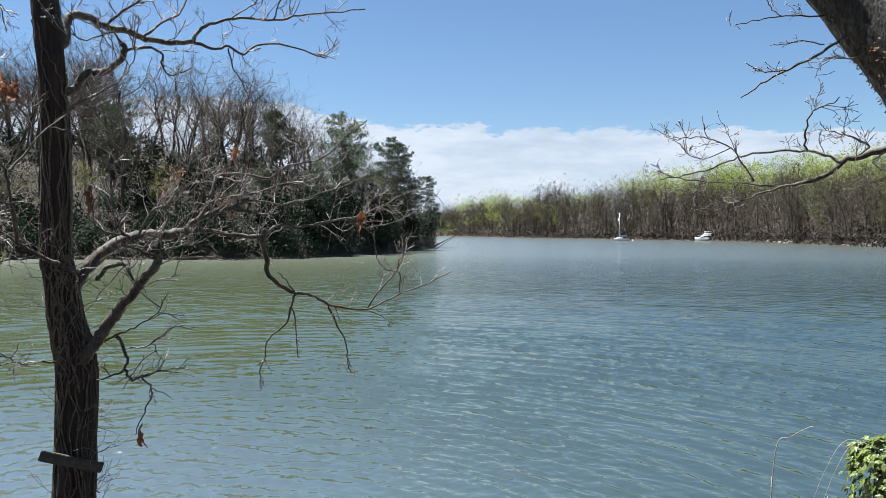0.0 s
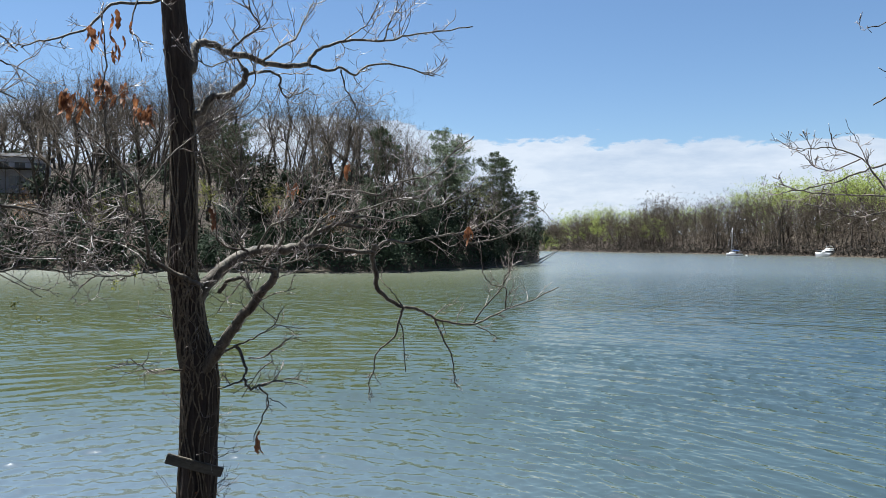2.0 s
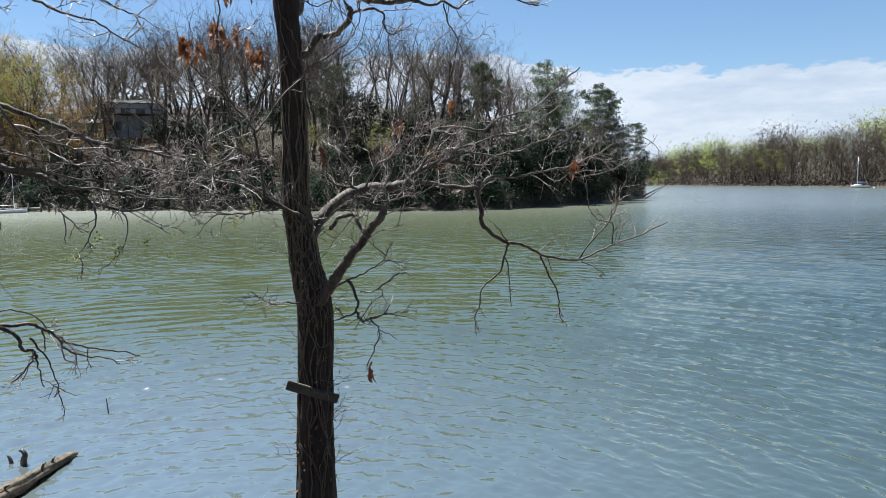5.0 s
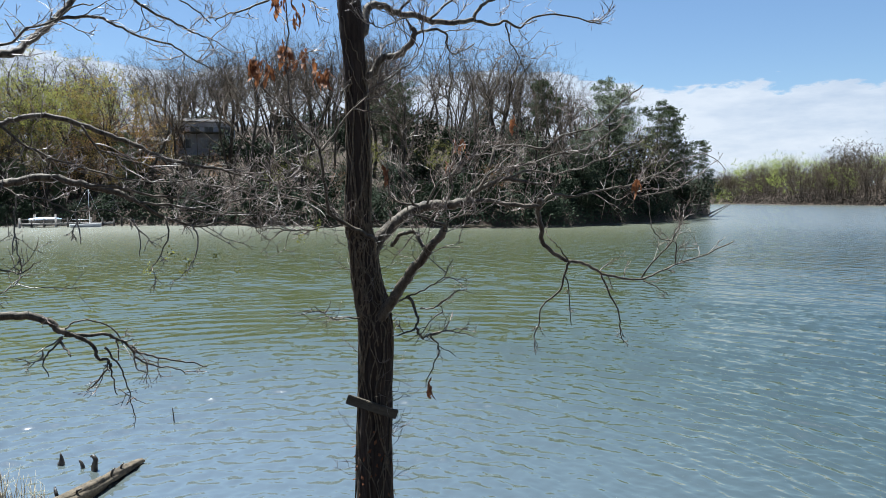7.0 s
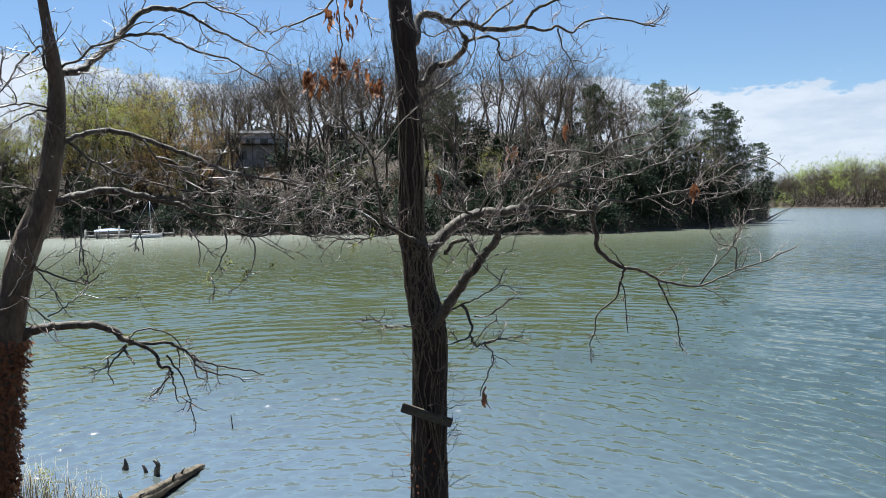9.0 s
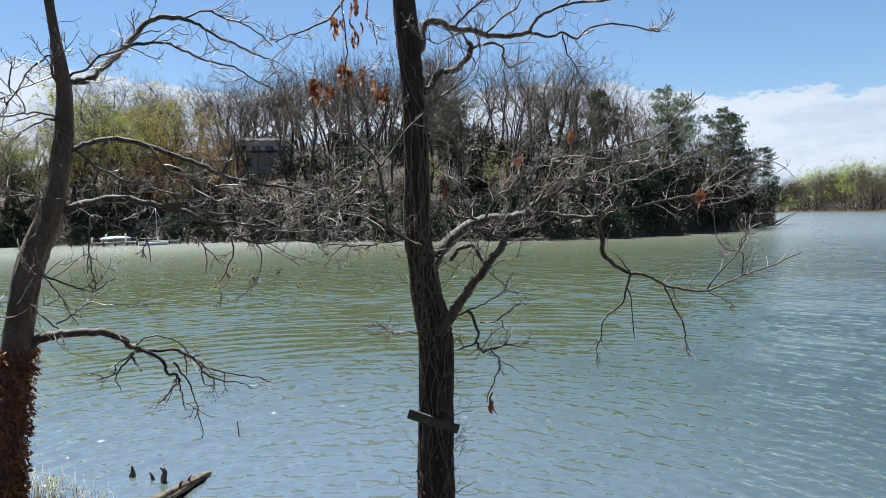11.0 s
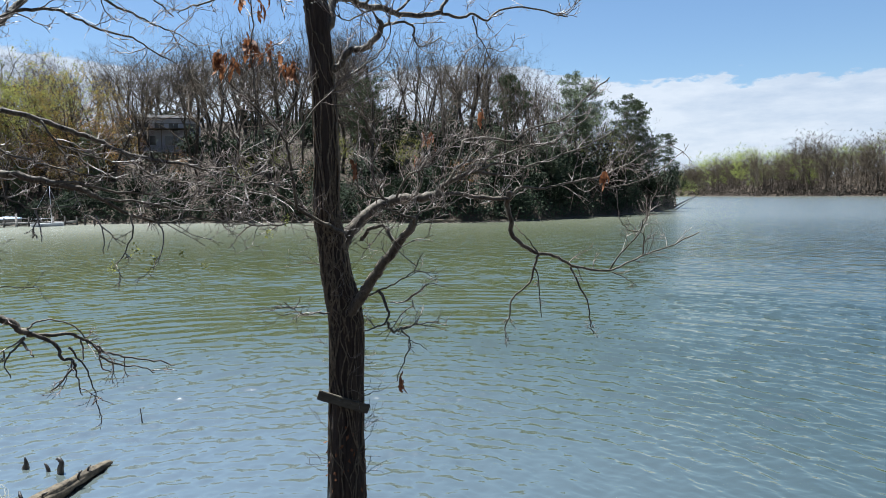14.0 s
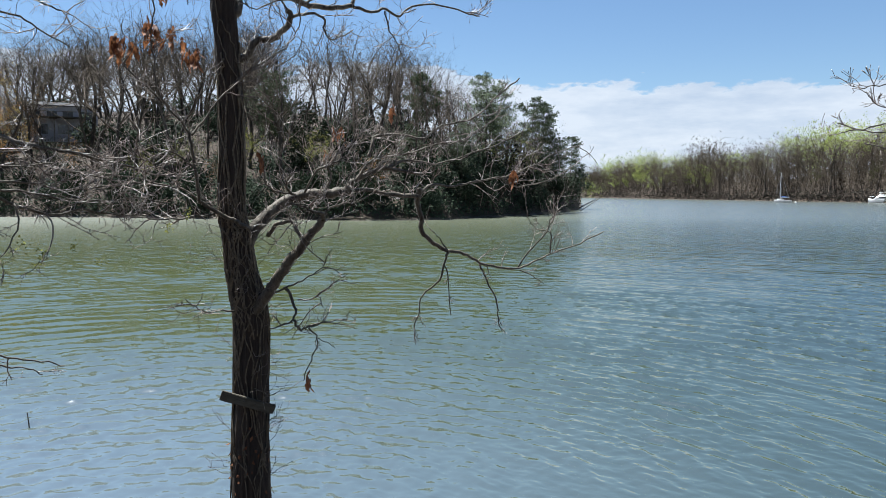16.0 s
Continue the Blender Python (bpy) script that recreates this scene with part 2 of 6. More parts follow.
def cloud_material():
    """A low bank of fair-weather cloud all round the horizon, feathered above."""
    m = bpy.data.materials.new("cloud_bank")
    m.use_nodes = True
    n, l = m.node_tree.nodes, m.node_tree.links
    n.remove(n["Principled BSDF"])
    tc, sep = n.new("ShaderNodeTexCoord"), n.new("ShaderNodeSeparateXYZ")
    l.new(tc.outputs["Object"], sep.inputs[0])

    def noise_at(sx, sz, detail, rough, off):
        mp, q = n.new("ShaderNodeMapping"), n.new("ShaderNodeTexNoise")
        mp.inputs["Scale"].default_value, mp.inputs["Location"].default_value = (sx, sx, sz), (off, off, off)
        l.new(tc.outputs["Object"], mp.inputs[0])
        l.new(mp.outputs[0], q.inputs["Vector"])
        q.inputs["Scale"].default_value, q.inputs["Detail"].default_value, q.inputs["Roughness"].default_value = 1.0, detail, rough
        return q.outputs[0]

    def calc(op, a, b, c=None):
        k = n.new("ShaderNodeMath")
        k.operation = op
        for i, v in enumerate((a, b, c)):
            if isinstance(v, (int, float)):
                k.inputs[i].default_value = v
            elif v is not None:
                l.new(v, k.inputs[i])
        return k.outputs[0]
    rim = noise_at(1 / 460, 1 / 220, 8, 0.58, 3.1)
    wisp = noise_at(1 / 300, 1 / 75, 6, 0.6, 7.7)
    level = calc("MULTIPLY_ADD", calc("SUBTRACT", rim, 0.5), 290, sep.outputs[2])
    level = calc("MULTIPLY_ADD", calc("SUBTRACT", wisp, 0.5), 150, level)
    level = calc("MULTIPLY_ADD", sep.outputs[0], 0.045, level)     # the bank stands higher to the west
    mr = n.new("ShaderNodeMapRange")
    mr.interpolation_type = "SMOOTHSTEP"
    l.new(level, mr.inputs[0])
    mr.inputs["From Min"].default_value, mr.inputs["From Max"].default_value = CLOUD_LO, CLOUD_HI
    mr.inputs["To Min"].default_value, mr.inputs["To Max"].default_value = 0.93, 0.0
    shade = n.new("ShaderNodeValToRGB")
    shade.color_ramp.elements[0].position, shade.color_ramp.elements[1].position = 0.3, 0.62
    shade.color_ramp.elements[0].color, shade.color_ramp.elements[1].color = (0.71, 0.77, 0.86, 1), (0.98, 0.985, 1.0, 1)
    l.new(wisp, shade.inputs[0])
    em, tr, ms = n.new("ShaderNodeEmission"), n.new("ShaderNodeBsdfTransparent"), n.new("ShaderNodeMixShader")
    em.inputs[1].default_value = CLOUD
    l.new(shade.outputs[0], em.inputs[0])
    l.new(mr.outputs[0], ms.inputs[0])
    l.new(tr.outputs[0], ms.inputs[1])
    l.new(em.outputs[0], ms.inputs[2])
    l.new(ms.outputs[0], n["Material Output"].inputs[0])
    m.cycles.emission_sampling = "NONE"
    return m


# ---------------------------------------------------------------- helpers for meshes
class Shape:
    """Collects vertices and faces for one mesh."""

    def __init__(self):
        self.v, self.f = [], []

    def tube(self, pts, radii, sides=6, cap=True, ridge=0.0, rng=random):
        """A tapering round bar along points; a tip radius of 0 ends in a point."""
        up, rings = Vector((0.31, 0.95, 0.05)), []
        for i, p in enumerate(pts):
            d = (pts[min(i + 1, len(pts) - 1)] - pts[max(i - 1, 0)]).normalized()
            a = up - d * up.dot(d)
            a = a.normalized() if a.length > 1e-4 else d.orthogonal().normalized()
            up, b = a, d.cross(a)
            if radii[i] <= 0:
                rings.append([len(self.v)])
                self.v.append(p)
                continue
            rings.append(list(range(len(self.v), len(self.v) + sides)))
            for k in range(sides):
                q = 2 * math.pi * k / sides
                r = radii[i] * (1 + ridge * (noise.noise((k * 1.9, i * 0.22, 0.5)) * 1.6 + rng.uniform(-0.35, 0.35))) if ridge else radii[i]
                self.v.append(p + a * (math.cos(q) * r) + b * (math.sin(q) * r))
        for r0, r1 in zip(rings, rings[1:]):
            if len(r1) == 1:
                self.f += [(r0[k], r0[(k + 1) % len(r0)], r1[0]) for k in range(len(r0))]
            else:
                self.f += [(r0[k], r0[(k + 1) % sides], r1[(k + 1) % sides], r1[k]) for k in range(sides)]
        if cap:
            self.f.append(tuple(reversed(rings[0])))
            if len(rings[-1]) > 2:
                self.f.append(tuple(rings[-1]))

    def blade(self, p, along, across, length, width):
        """A leaf of two triangles folded along its middle."""
        i = len(self.v)
        nrm = along.cross(across)
        self.v += [p, p + along * length * 0.5 + across * width * 0.5 + nrm * width * 0.2, p + along * length, p + along * length * 0.5 - across * width * 0.5 + nrm * width * 0.2]
        self.f += [(i, i + 1, i + 2), (i, i + 2, i + 3)]

    def box(self, lo, hi):
        i = len(self.v)
        self.v += [Vector((x, y, z)) for z in (lo[2], hi[2]) for y in (lo[1], hi[1]) for x in (lo[0], hi[0])]
        self.f += [tuple(i + k for k in q) for q in ((0, 2, 3, 1), (4, 5, 7, 6), (0, 1, 5, 4), (2, 6, 7, 3), (0, 4, 6, 2), (1, 3, 7, 5))]

    def mesh(self, name, mat, smooth=True):
        me = bpy.data.meshes.new(name)
        me.from_pydata([tuple(q) for q in self.v], [], self.f)
        me.materials.append(mat)
        me.polygons.foreach_set("use_smooth", [smooth] * len(me.polygons))
        me.update()
        return me


def part(name, shape, mat, parent, label="", smooth=True, kind=""):
    ob = new(name, shape.mesh(name, mat, smooth) if isinstance(shape, Shape) else shape)
    ob.parent = parent
    return tagged(ob, label=label, kind=kind)


def thing(name, at, label, category, group="", turn=0.0):
    ob = new(name)
    ob.empty_display_size = 0.1
    ob.matrix_basis = pose(*at, 0, 0, turn)
    return tagged(ob, label, category, group)


def rand_dir(rng):
    while True:
        v = Vector((rng.uniform(-1, 1), rng.uniform(-1, 1), rng.uniform(-1, 1)))
        if 0.05 < v.length < 1:
            return v.normalized()


def smooth_line(pts, n):
    """Points along a smooth curve through the given ones."""
    p = [Vector(q) for q in pts]
    out = []
    for i in range(len(p) - 1):
        a, b, c, d = p[max(i - 1, 0)], p[i], p[i + 1], p[min(i + 2, len(p) - 1)]
        for k in range(n):
            u = k / n
            out.append(0.5 * ((2 * b) + (c - a) * u + (2 * a - 5 * b + 4 * c - d) * u * u + (3 * b - a - 3 * c + d) * u ** 3))
    return out + [p[-1]]


# ---------------------------------------------------------------- the ground: near bank, lake bed, wooded shores
FAR_AZ = [-180, -120, -95, -70, -45, -31, -28, -25, -19.5, -13.4, -9, -5, -2.2, -0.6, 0.3, 0.55, 2, 5, 11, 17, 24, 32.5, 39, 45, 50, 55, 75, 100, 130, 180]
FAR_R = [30, 30, 40, 75, 130, 183, 200, 222, 262, 292, 325, 352, 395, 420, 425, 160, 136, 116, 99, 98, 102, 116, 128, 138, 144, 152, 150, 60, 30, 30]
HILL_R = [3, 3, 4, 5, 6, 7, 7, 8, 8, 7, 6, 5, 4, 3, 3, 2.0, 3, 7, 16, 25, 30, 31, 30, 27, 23, 18, 12, 4, 3, 3]
NEAR_AZ = [-180, -110, -80, -50, -25, 0, 25, 40, 50, 56, 65, 80, 110, 180]
NEAR_R = [40, 40, 17, 11, 8.6, 8.0, 8.0, 8.9, 10.2, 11.6, 13, 18, 40, 40]


def shore(az):
    return float(np.interp(az, FAR_AZ, FAR_R))


def ground_z(x, y):
    az, r = math.degrees(math.atan2(-x, y)), math.hypot(x, y)
    near, far, hill = float(np.interp(az, NEAR_AZ, NEAR_R)), shore(az), float(np.interp(az, FAR_AZ, HILL_R))
    bumpy = noise.noise((x * 0.05, y * 0.05, 0.3)) * 1.2 + noise.noise((x * 0.4, y * 0.4, 1.3)) * 0.15
    if r < near:
        q = min(1.0, (near - r) / near)
        return 2.15 * (1 - (1 - q) ** 1.9) + 0.06 * noise.noise((x, y, 0.7)) * (1 - q)
    if r < far:
        return -min(3.0, 0.22 * (r - near), 0.35 * (far - r))
    d = r - far
    lift = min(d * 0.45, 0.9) + hill * (1 - math.exp(-d * 0.35 / max(hill, 1))) * 1.12
    return lift + bumpy * min(1, d / 12)


def build_ground():
    radii = list(np.concatenate([np.linspace(0.3, 14, 46), np.geomspace(15, 85, 26), np.linspace(88, 230, 64), np.geomspace(234, 480, 50), np.geomspace(500, 3500, 24)]))
    azs = sorted(set(list(np.linspace(-36, 60, 181)) + list(np.linspace(60, 324, 89))))
    s = Shape()
    s.v.append(Vector((0, 0, ground_z(0, 0.01))))
    for r in radii:
        for a in azs[:-1]:
            q = radians(a)
            x, y = -math.sin(q) * r, math.cos(q) * r
            s.v.append(Vector((x, y, ground_z(x, y))))
    n = len(azs) - 1
    s.f += [(0, 1 + (k + 1) % n, 1 + k) for k in range(n)][:]
    for i in range(len(radii) - 1):
        o = 1 + i * n
        s.f += [(o + k, o + (k + 1) % n, o + n + (k + 1) % n, o + n + k) for k in range(n)]
    s.f = [tuple(reversed(q)) for q in s.f]
    ob = new("ground", s.mesh("ground", M_LITTER))
    tagged(ob, "brown leaf-littered banks and lake bed", "ground", kind="structure")


build_ground()
def build_lake():
    """The lake's surface: wind waves, bent to run in towards the near bank, on a fan of fine mesh; flat water beyond it."""
    r = np.random.default_rng(17)
    rows = [7.0]
    while rows[-1] < WAVE_END:
        rows.append(rows[-1] + min(max(0.035, rows[-1] ** 2 * 0.00036), 0.15))
    rr = np.array(rows)
    az = np.radians(np.arange(-38, 62.01, 0.2))
    R, A = np.meshgrid(rr, az, indexing="ij")
    X, Y = -np.sin(A) * R, np.cos(A) * R
    H = np.zeros_like(R)
    for k in range(36):        # trains that bend round the shoal, steeper on their fore side
        length = float(np.exp(max(r.normal(math.log(0.29), 0.40), math.log(0.16))))
        amp = WAVE_SLOPE * length / (2 * math.pi) * (1.0 if length < 0.9 else 0.7)
        rho = np.hypot(X - WAVE_CENTRE[0] - r.normal(0, 3.2), Y - WAVE_CENTRE[1] - r.normal(0, 3.2))
        phase = 2 * math.pi / length * rho + r.uniform(0, 6.283)
        H += amp * (np.sin(phase) + 0.40 * np.sin(2 * phase))
    groups = np.zeros_like(R)
    for k in range(9):
        q = r.uniform(0, 6.283)
        groups += np.sin((math.cos(q) * R + math.sin(q) * A * 20) * r.uniform(0.25, 0.9) + r.uniform(0, 6.283))
    H *= np.clip(1 + 0.16 * groups, 0.45, 1.6)
    for k in range(7):         # a few longer, steadier trains
        length = float(r.uniform(0.6, 1.05))
        rho = np.hypot(X - WAVE_CENTRE[0] - r.normal(0, 1.4), Y - WAVE_CENTRE[1] - r.normal(0, 1.4))
        phase = 2 * math.pi / length * rho + r.uniform(0, 6.283)
        H += 0.040 * length / (2 * math.pi) * (np.sin(phase) + 0.45 * np.sin(2 * phase)) * np.clip(0.6 + 0.5 * np.sin(rho * 0.9 + A * 9 + k), 0.1, 1.1)
    calm = np.clip((A - 0.35) / 0.45, 0, 1)        # sheltered water by the drift log
    fade = np.clip((WAVE_END - R) / 22, 0, 1) * np.clip((R - 7.5) / 9, 0.75 - 0.5 * calm, 1)
    fade *= np.clip((A - az[0]) / 0.03, 0, 1) * np.clip((az[-1] - A) / 0.03, 0, 1)
    H *= fade
    nr, na = R.shape
    v = np.stack([X, Y, H], axis=-1).reshape(-1, 3)
    i, k = np.meshgrid(np.arange(nr - 1), np.arange(na - 1), indexing="ij")
    o = (i * na + k).ravel()
    f = np.stack([o, o + na, o + na + 1, o + 1], axis=-1)
    verts, faces = v.tolist(), f.tolist()
    flat = Shape()
    ring = list(np.radians(np.linspace(-38, 62, 41)))
    rest = list(np.radians(np.linspace(62, 322, 53)))
    for angles, inner in ((ring, rr[-1]), (rest, 7.0)):
        b = len(flat.v)
        for a in angles:
            flat.v += [Vector((-math.sin(a) * d, math.cos(a) * d, 0)) for d in (inner, 3400.0)]
        flat.f += [(b + 2 * q, b + 2 * q + 1, b + 2 * q + 3, b + 2 * q + 2) for q in range(len(angles) - 1)]
    b = len(verts)
    verts += [tuple(q) for q in flat.v]
    faces += [tuple(b + q for q in f) for f in flat.f]
    me = bpy.data.meshes.new("water")
    me.from_pydata(verts, [], faces)
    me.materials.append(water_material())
    me.polygons.foreach_set("use_smooth", [True] * len(me.polygons))
    me.update()
    tagged(new("water", me), "rippled grey-blue lake water with green tinge", "water", kind="structure")


build_lake()
bank = Shape()
nc = 128
for z in (-60, 950):
    bank.v += [Vector((math.cos(2 * math.pi * k / nc) * 3000, math.sin(2 * math.pi * k / nc) * 3000, z)) for k in range(nc)]
bank.f += [(k, (k + 1) % nc, nc + (k + 1) % nc, nc + k) for k in range(nc)]
tagged(new("backdrop", bank.mesh("backdrop", cloud_material(), True)), "low white cloud bank along the horizon", "cloud", kind="structure")


# ---------------------------------------------------------------- woodland trees
def bare_tree(rng, height, spread=0.3, detail=4, low=0.35, lean=0.05, tips=None):
    """Trunk and crown shapes of a leafless tree; tips collects the twig ends."""
    trunk, crown = Shape(), Shape()
    leaders = rng.randint(4, 6)

    def grow(p, d, length, r, level, top):
        n = (7, 5, 3, 1, 1)[level] if detail > 2 else (4, 3, 1)[level]
        pts, radii, q = [p.copy()], [r], p.copy()
        for i in range(n):
            d = (d + rand_dir(rng) * (0.21, 0.42, 0.48, 0.5, 0.5)[level] + Vector((0, 0, (0.07, 0.05, 0.03, 0.02, 0.02)[level]))).normalized()
            q = q + d * (length / n)
            pts.append(q.copy())
            radii.append(r * (1 - (i + 1) / n * (0.45 if level == 0 else 0.7)))
        if level >= detail:
            radii[-1] = 0
        (trunk if level == 0 else crown).tube(pts, radii, (7, 4, 3, 3, 3)[level] if detail > 2 else (4, 3, 3)[level], False)
        if level >= detail - 1 and tips is not None:
            tips.append(q.copy())
        if level >= detail:
            return
        for k in range((leaders + rng.randint(3, 5), rng.randint(5, 7), rng.randint(3, 4), rng.randint(0, 1))[level]):
            u = rng.uniform(low if level == 0 else 0.25, 1.0)
            f = u * n
            i = min(int(f), n - 1)
            s = pts[i].lerp(pts[i + 1], f - i)
            rr = radii[i] + (radii[i + 1] - radii[i]) * (f - i)
            axis = (pts[i + 1] - pts[i]).normalized()
            side = rand_dir(rng)
            side = (side - axis * side.dot(axis)).normalized()
            ang = radians(rng.uniform(34, 76))
            if level == 0 and k < leaders:
                u, ang = rng.uniform(0.55, 1.0), radians(rng.uniform(12, 52))
                i = min(int(u * n), n - 1)
                s, rr = pts[i].lerp(pts[i + 1], u * n - i), radii[i]
            nd = axis * math.cos(ang) + side * math.sin(ang)
            if level == 0 and k < leaders:
                ln = height * rng.uniform(0.36, 0.48) * (1.15 - 0.25 * abs(ang))
            elif level == 0:
                ln = height * spread * rng.uniform(0.5, 1.0)
            else:
                ln = length * rng.uniform(0.35, 0.62)
            grow(s, nd, ln, max(rr * rng.uniform(0.48, 0.72), (0, 0.05, 0.026, 0.016, 0.011)[level + 1]), level + 1, False)
    grow(Vector((0, 0, -0.4)), Vector((rng.uniform(-lean, lean), rng.uniform(-lean, lean), 1)).normalized(), height * 0.6, height * rng.uniform(0.0105, 0.0155), 0, True)
    return trunk, crown


def sprays_at(rng, tips, count, size, scatter):
    """Slender twig sprays round the branch ends."""
    s = Shape()
    for k in range(count):
        p = rng.choice(tips) + rand_dir(rng) * rng.uniform(0, scatter)
        a = (rand_dir(rng) + Vector((0, 0, 0.5))).normalized()
        s.blade(p, a, a.orthogonal().normalized(), size * rng.uniform(0.6, 1.3), size * 0.13)
    return s


def leaves_at(rng, tips, count, size, scatter):
    s = Shape()
    for k in range(count):
        p = rng.choice(tips) + rand_dir(rng) * rng.uniform(0, scatter)
        a = rand_dir(rng)
        s.blade(p, a, a.orthogonal().normalized(), size * rng.uniform(0.6, 1.3), size * rng.uniform(0.5, 0.9))
    return s


def pine_shapes(rng, height, bare=0.35, spread=0.19):
    """A ragged conifer: straight trunk, level uneven boughs that carry flat sprays of needles."""
    trunk, boughs, needles = Shape(), Shape(), Shape()
    pts = [Vector((0, 0, -0.4))]
    for i in range(7):
        pts.append(Vector((rng.uniform(-0.12, 0.12), rng.uniform(-0.12, 0.12), height * (i + 1) / 7)))
    trunk.tube(pts, [height * 0.011 * (1 - i / 7.4) for i in range(8)], 7, False)
    z = height * bare
    while z < height * 0.99:
        u = (z / height - bare) / (1 - bare)
        for k in range(rng.randint(3, 5)):
            a = rng.uniform(0, 6.283)
            ln = height * spread * (0.35 + 0.85 * math.sin(math.pi * (0.22 + 0.56 * u)) if u < 0.88 else 0.55) * rng.uniform(0.45, 1.15)
            d = Vector((math.cos(a), math.sin(a), rng.uniform(-0.05, 0.35)))
            s = Vector((0, 0, z))
            line = [s, s + d * ln * 0.5, s + d * ln + Vector((0, 0, ln * 0.10))]
            boughs.tube(line, [0.05, 0.03, 0.0], 3, False)
            for c in range(max(9, int(ln * 15))):
                q = rng.uniform(0.25, 1.05)
                base = s + d * ln * q + Vector((rng.gauss(0, 1), rng.gauss(0, 1), rng.gauss(0.2, 0.6))) * (0.19 * ln * (1.15 - 0.6 * q))
                for e in range(5):
                    v = (rand_dir(rng) + Vector((d.x, d.y, 0.45)) * 0.7).normalized()
                    needles.blade(base, v, v.orthogonal().normalized(), rng.uniform(0.3, 0.55), rng.uniform(0.06, 0.11))
        z += height * rng.uniform(0.028, 0.06)
    return trunk, boughs, needles


def shrub_shapes(rng, height, width, leaves, size):
    stems, foliage = Shape(), Shape()
    for k in range(9):
        a = rng.uniform(0, 6.283)
        tip = Vector((math.cos(a) * width * rng.uniform(0.2, 0.8), math.sin(a) * width * rng.uniform(0.2, 0.8), height * rng.uniform(0.6, 1.0)))
        stems.tube([Vector((0, 0, -0.3)), tip * 0.5 + rand_dir(rng) * 0.15, tip], [0.05, 0.035, 0.0], 4, False)
        lobes = [tip * rng.uniform(0.45, 1.0) + rand_dir(rng) * width * 0.3 for i in range(6)]
        for c in range(leaves // 9):
            p = rng.choice(lobes) + rand_dir(rng) * width * rng.uniform(0, 0.34)
            p.z = max(p.z, rng.uniform(-0.1, 0.3))
            v = rand_dir(rng)
            foliage.blade(p, v, v.orthogonal().normalized(), size * rng.uniform(0.6, 1.3), size * rng.uniform(0.4, 0.7))
    return stems, foliage


def polar(az, r):
    x, y = -math.sin(radians(az)) * r, math.cos(radians(az)) * r
    return x, y, ground_z(x, y)


def plant(proto, az, r, size, rng):
    x, y, z = polar(az, r)
    return copy_thing(proto, pose(x, y, z - 0.1, 0, 0, rng.uniform(0, 360)) @ Matrix.Diagonal((size * rng.uniform(0.9, 1.1), size * rng.uniform(0.9, 1.1), size, 1)))


rng = random.Random(7)
bare_kinds, bud_kinds, rust_kinds, pine_kinds, shrub_kinds, ochre_kinds = [], [], [], [], [], []
for i in range(7):
    t = thing("bare_tree", (0, 0, 0), "tall leafless grey-brown woodland tree on the wooded shore", "tree", "bare trees on the hill")
    a, b = bare_tree(rng, 20, (0.32, 0.27, 0.38, 0.30, 0.34, 0.26, 0.4)[i], 4, (0.28, 0.42, 0.25, 0.36, 0.22, 0.45, 0.25)[i], 0.12)
    part("trunk", a, M_FARBARK, t)
    part("crown", b, M_FARTWIG, t)
    bare_kinds.append(t)
for i in range(3):
    tips = []
    t = thing("budding_tree", (0, 0, 0), "woodland tree with pale yellow-green new spring leaves", "tree", "budding trees on the hill")
    a, b = bare_tree(rng, 19, 0.3, 3, 0.35, 0.06, tips)
    part("trunk", a, M_FARBARK, t)
    part("crown", b, M_FARTWIG, t)
    part("foliage", leaves_at(rng, tips, 2900, 0.22, 0.7), M_BUD, t, "sparse yellow-green new leaves")
    bud_kinds.append(t)
for i in range(2):
    tips = []
    t = thing("budding_tree", (0, 0, 0), "woodland tree with rusty orange-brown swelling buds", "tree", "rusty budding trees on the hill")
    a, b = bare_tree(rng, 15, 0.34, 3, 0.25, 0.08, tips)
    part("trunk", a, M_FARBARK, t)
    part("crown", b, M_FARTWIG, t)
    part("foliage", leaves_at(rng, tips, 2200, 0.18, 0.7), M_RUST, t, "rusty orange buds")
    rust_kinds.append(t)
for i in range(2):
    tips = []
    t = thing("budding_tree", (0, 0, 0), "woodland tree with ochre-yellow young leaves and catkins", "tree", "ochre budding trees on the hill")
    a, b = bare_tree(rng, 17, 0.36, 3, 0.25, 0.08, tips)
    part("trunk", a, M_FARBARK, t)
    part("crown", b, M_FARTWIG, t)
    part("foliage", leaves_at(rng, tips, 2500, 0.21, 0.75), M_OCHRE, t, "ochre-yellow young leaves")
    ochre_kinds.append(t)
for i in range(4):
    t = thing("pine_tree", (0, 0, 0), "ragged dark green pine tree with uneven level boughs", "tree", "pines on the point")
    a, b, c = pine_shapes(rng, 18, (0.45, 0.35, 0.55, 0.12)[i], (0.17, 0.20, 0.15, 0.17)[i])
    part("trunk", a, M_FARBARK, t)
    part("bough_wood", b, M_FARBARK, t)
    part("needles", c, M_PINE, t, "dark green needle sprays")
    pine_kinds.append(t)
for i in range(4):
    t = thing("evergreen_shrub", (0, 0, 0), "dark broad-leaved evergreen shrub overhanging the shore", "shrub", "evergreen shrubs along the shore")
    a, b = shrub_shapes(rng, 4.5, 2.6, 690, 0.46)
    part("wood", a, M_FARBARK, t)
    part("foliage", b, M_SHRUB, t)
    shrub_kinds.append(t)


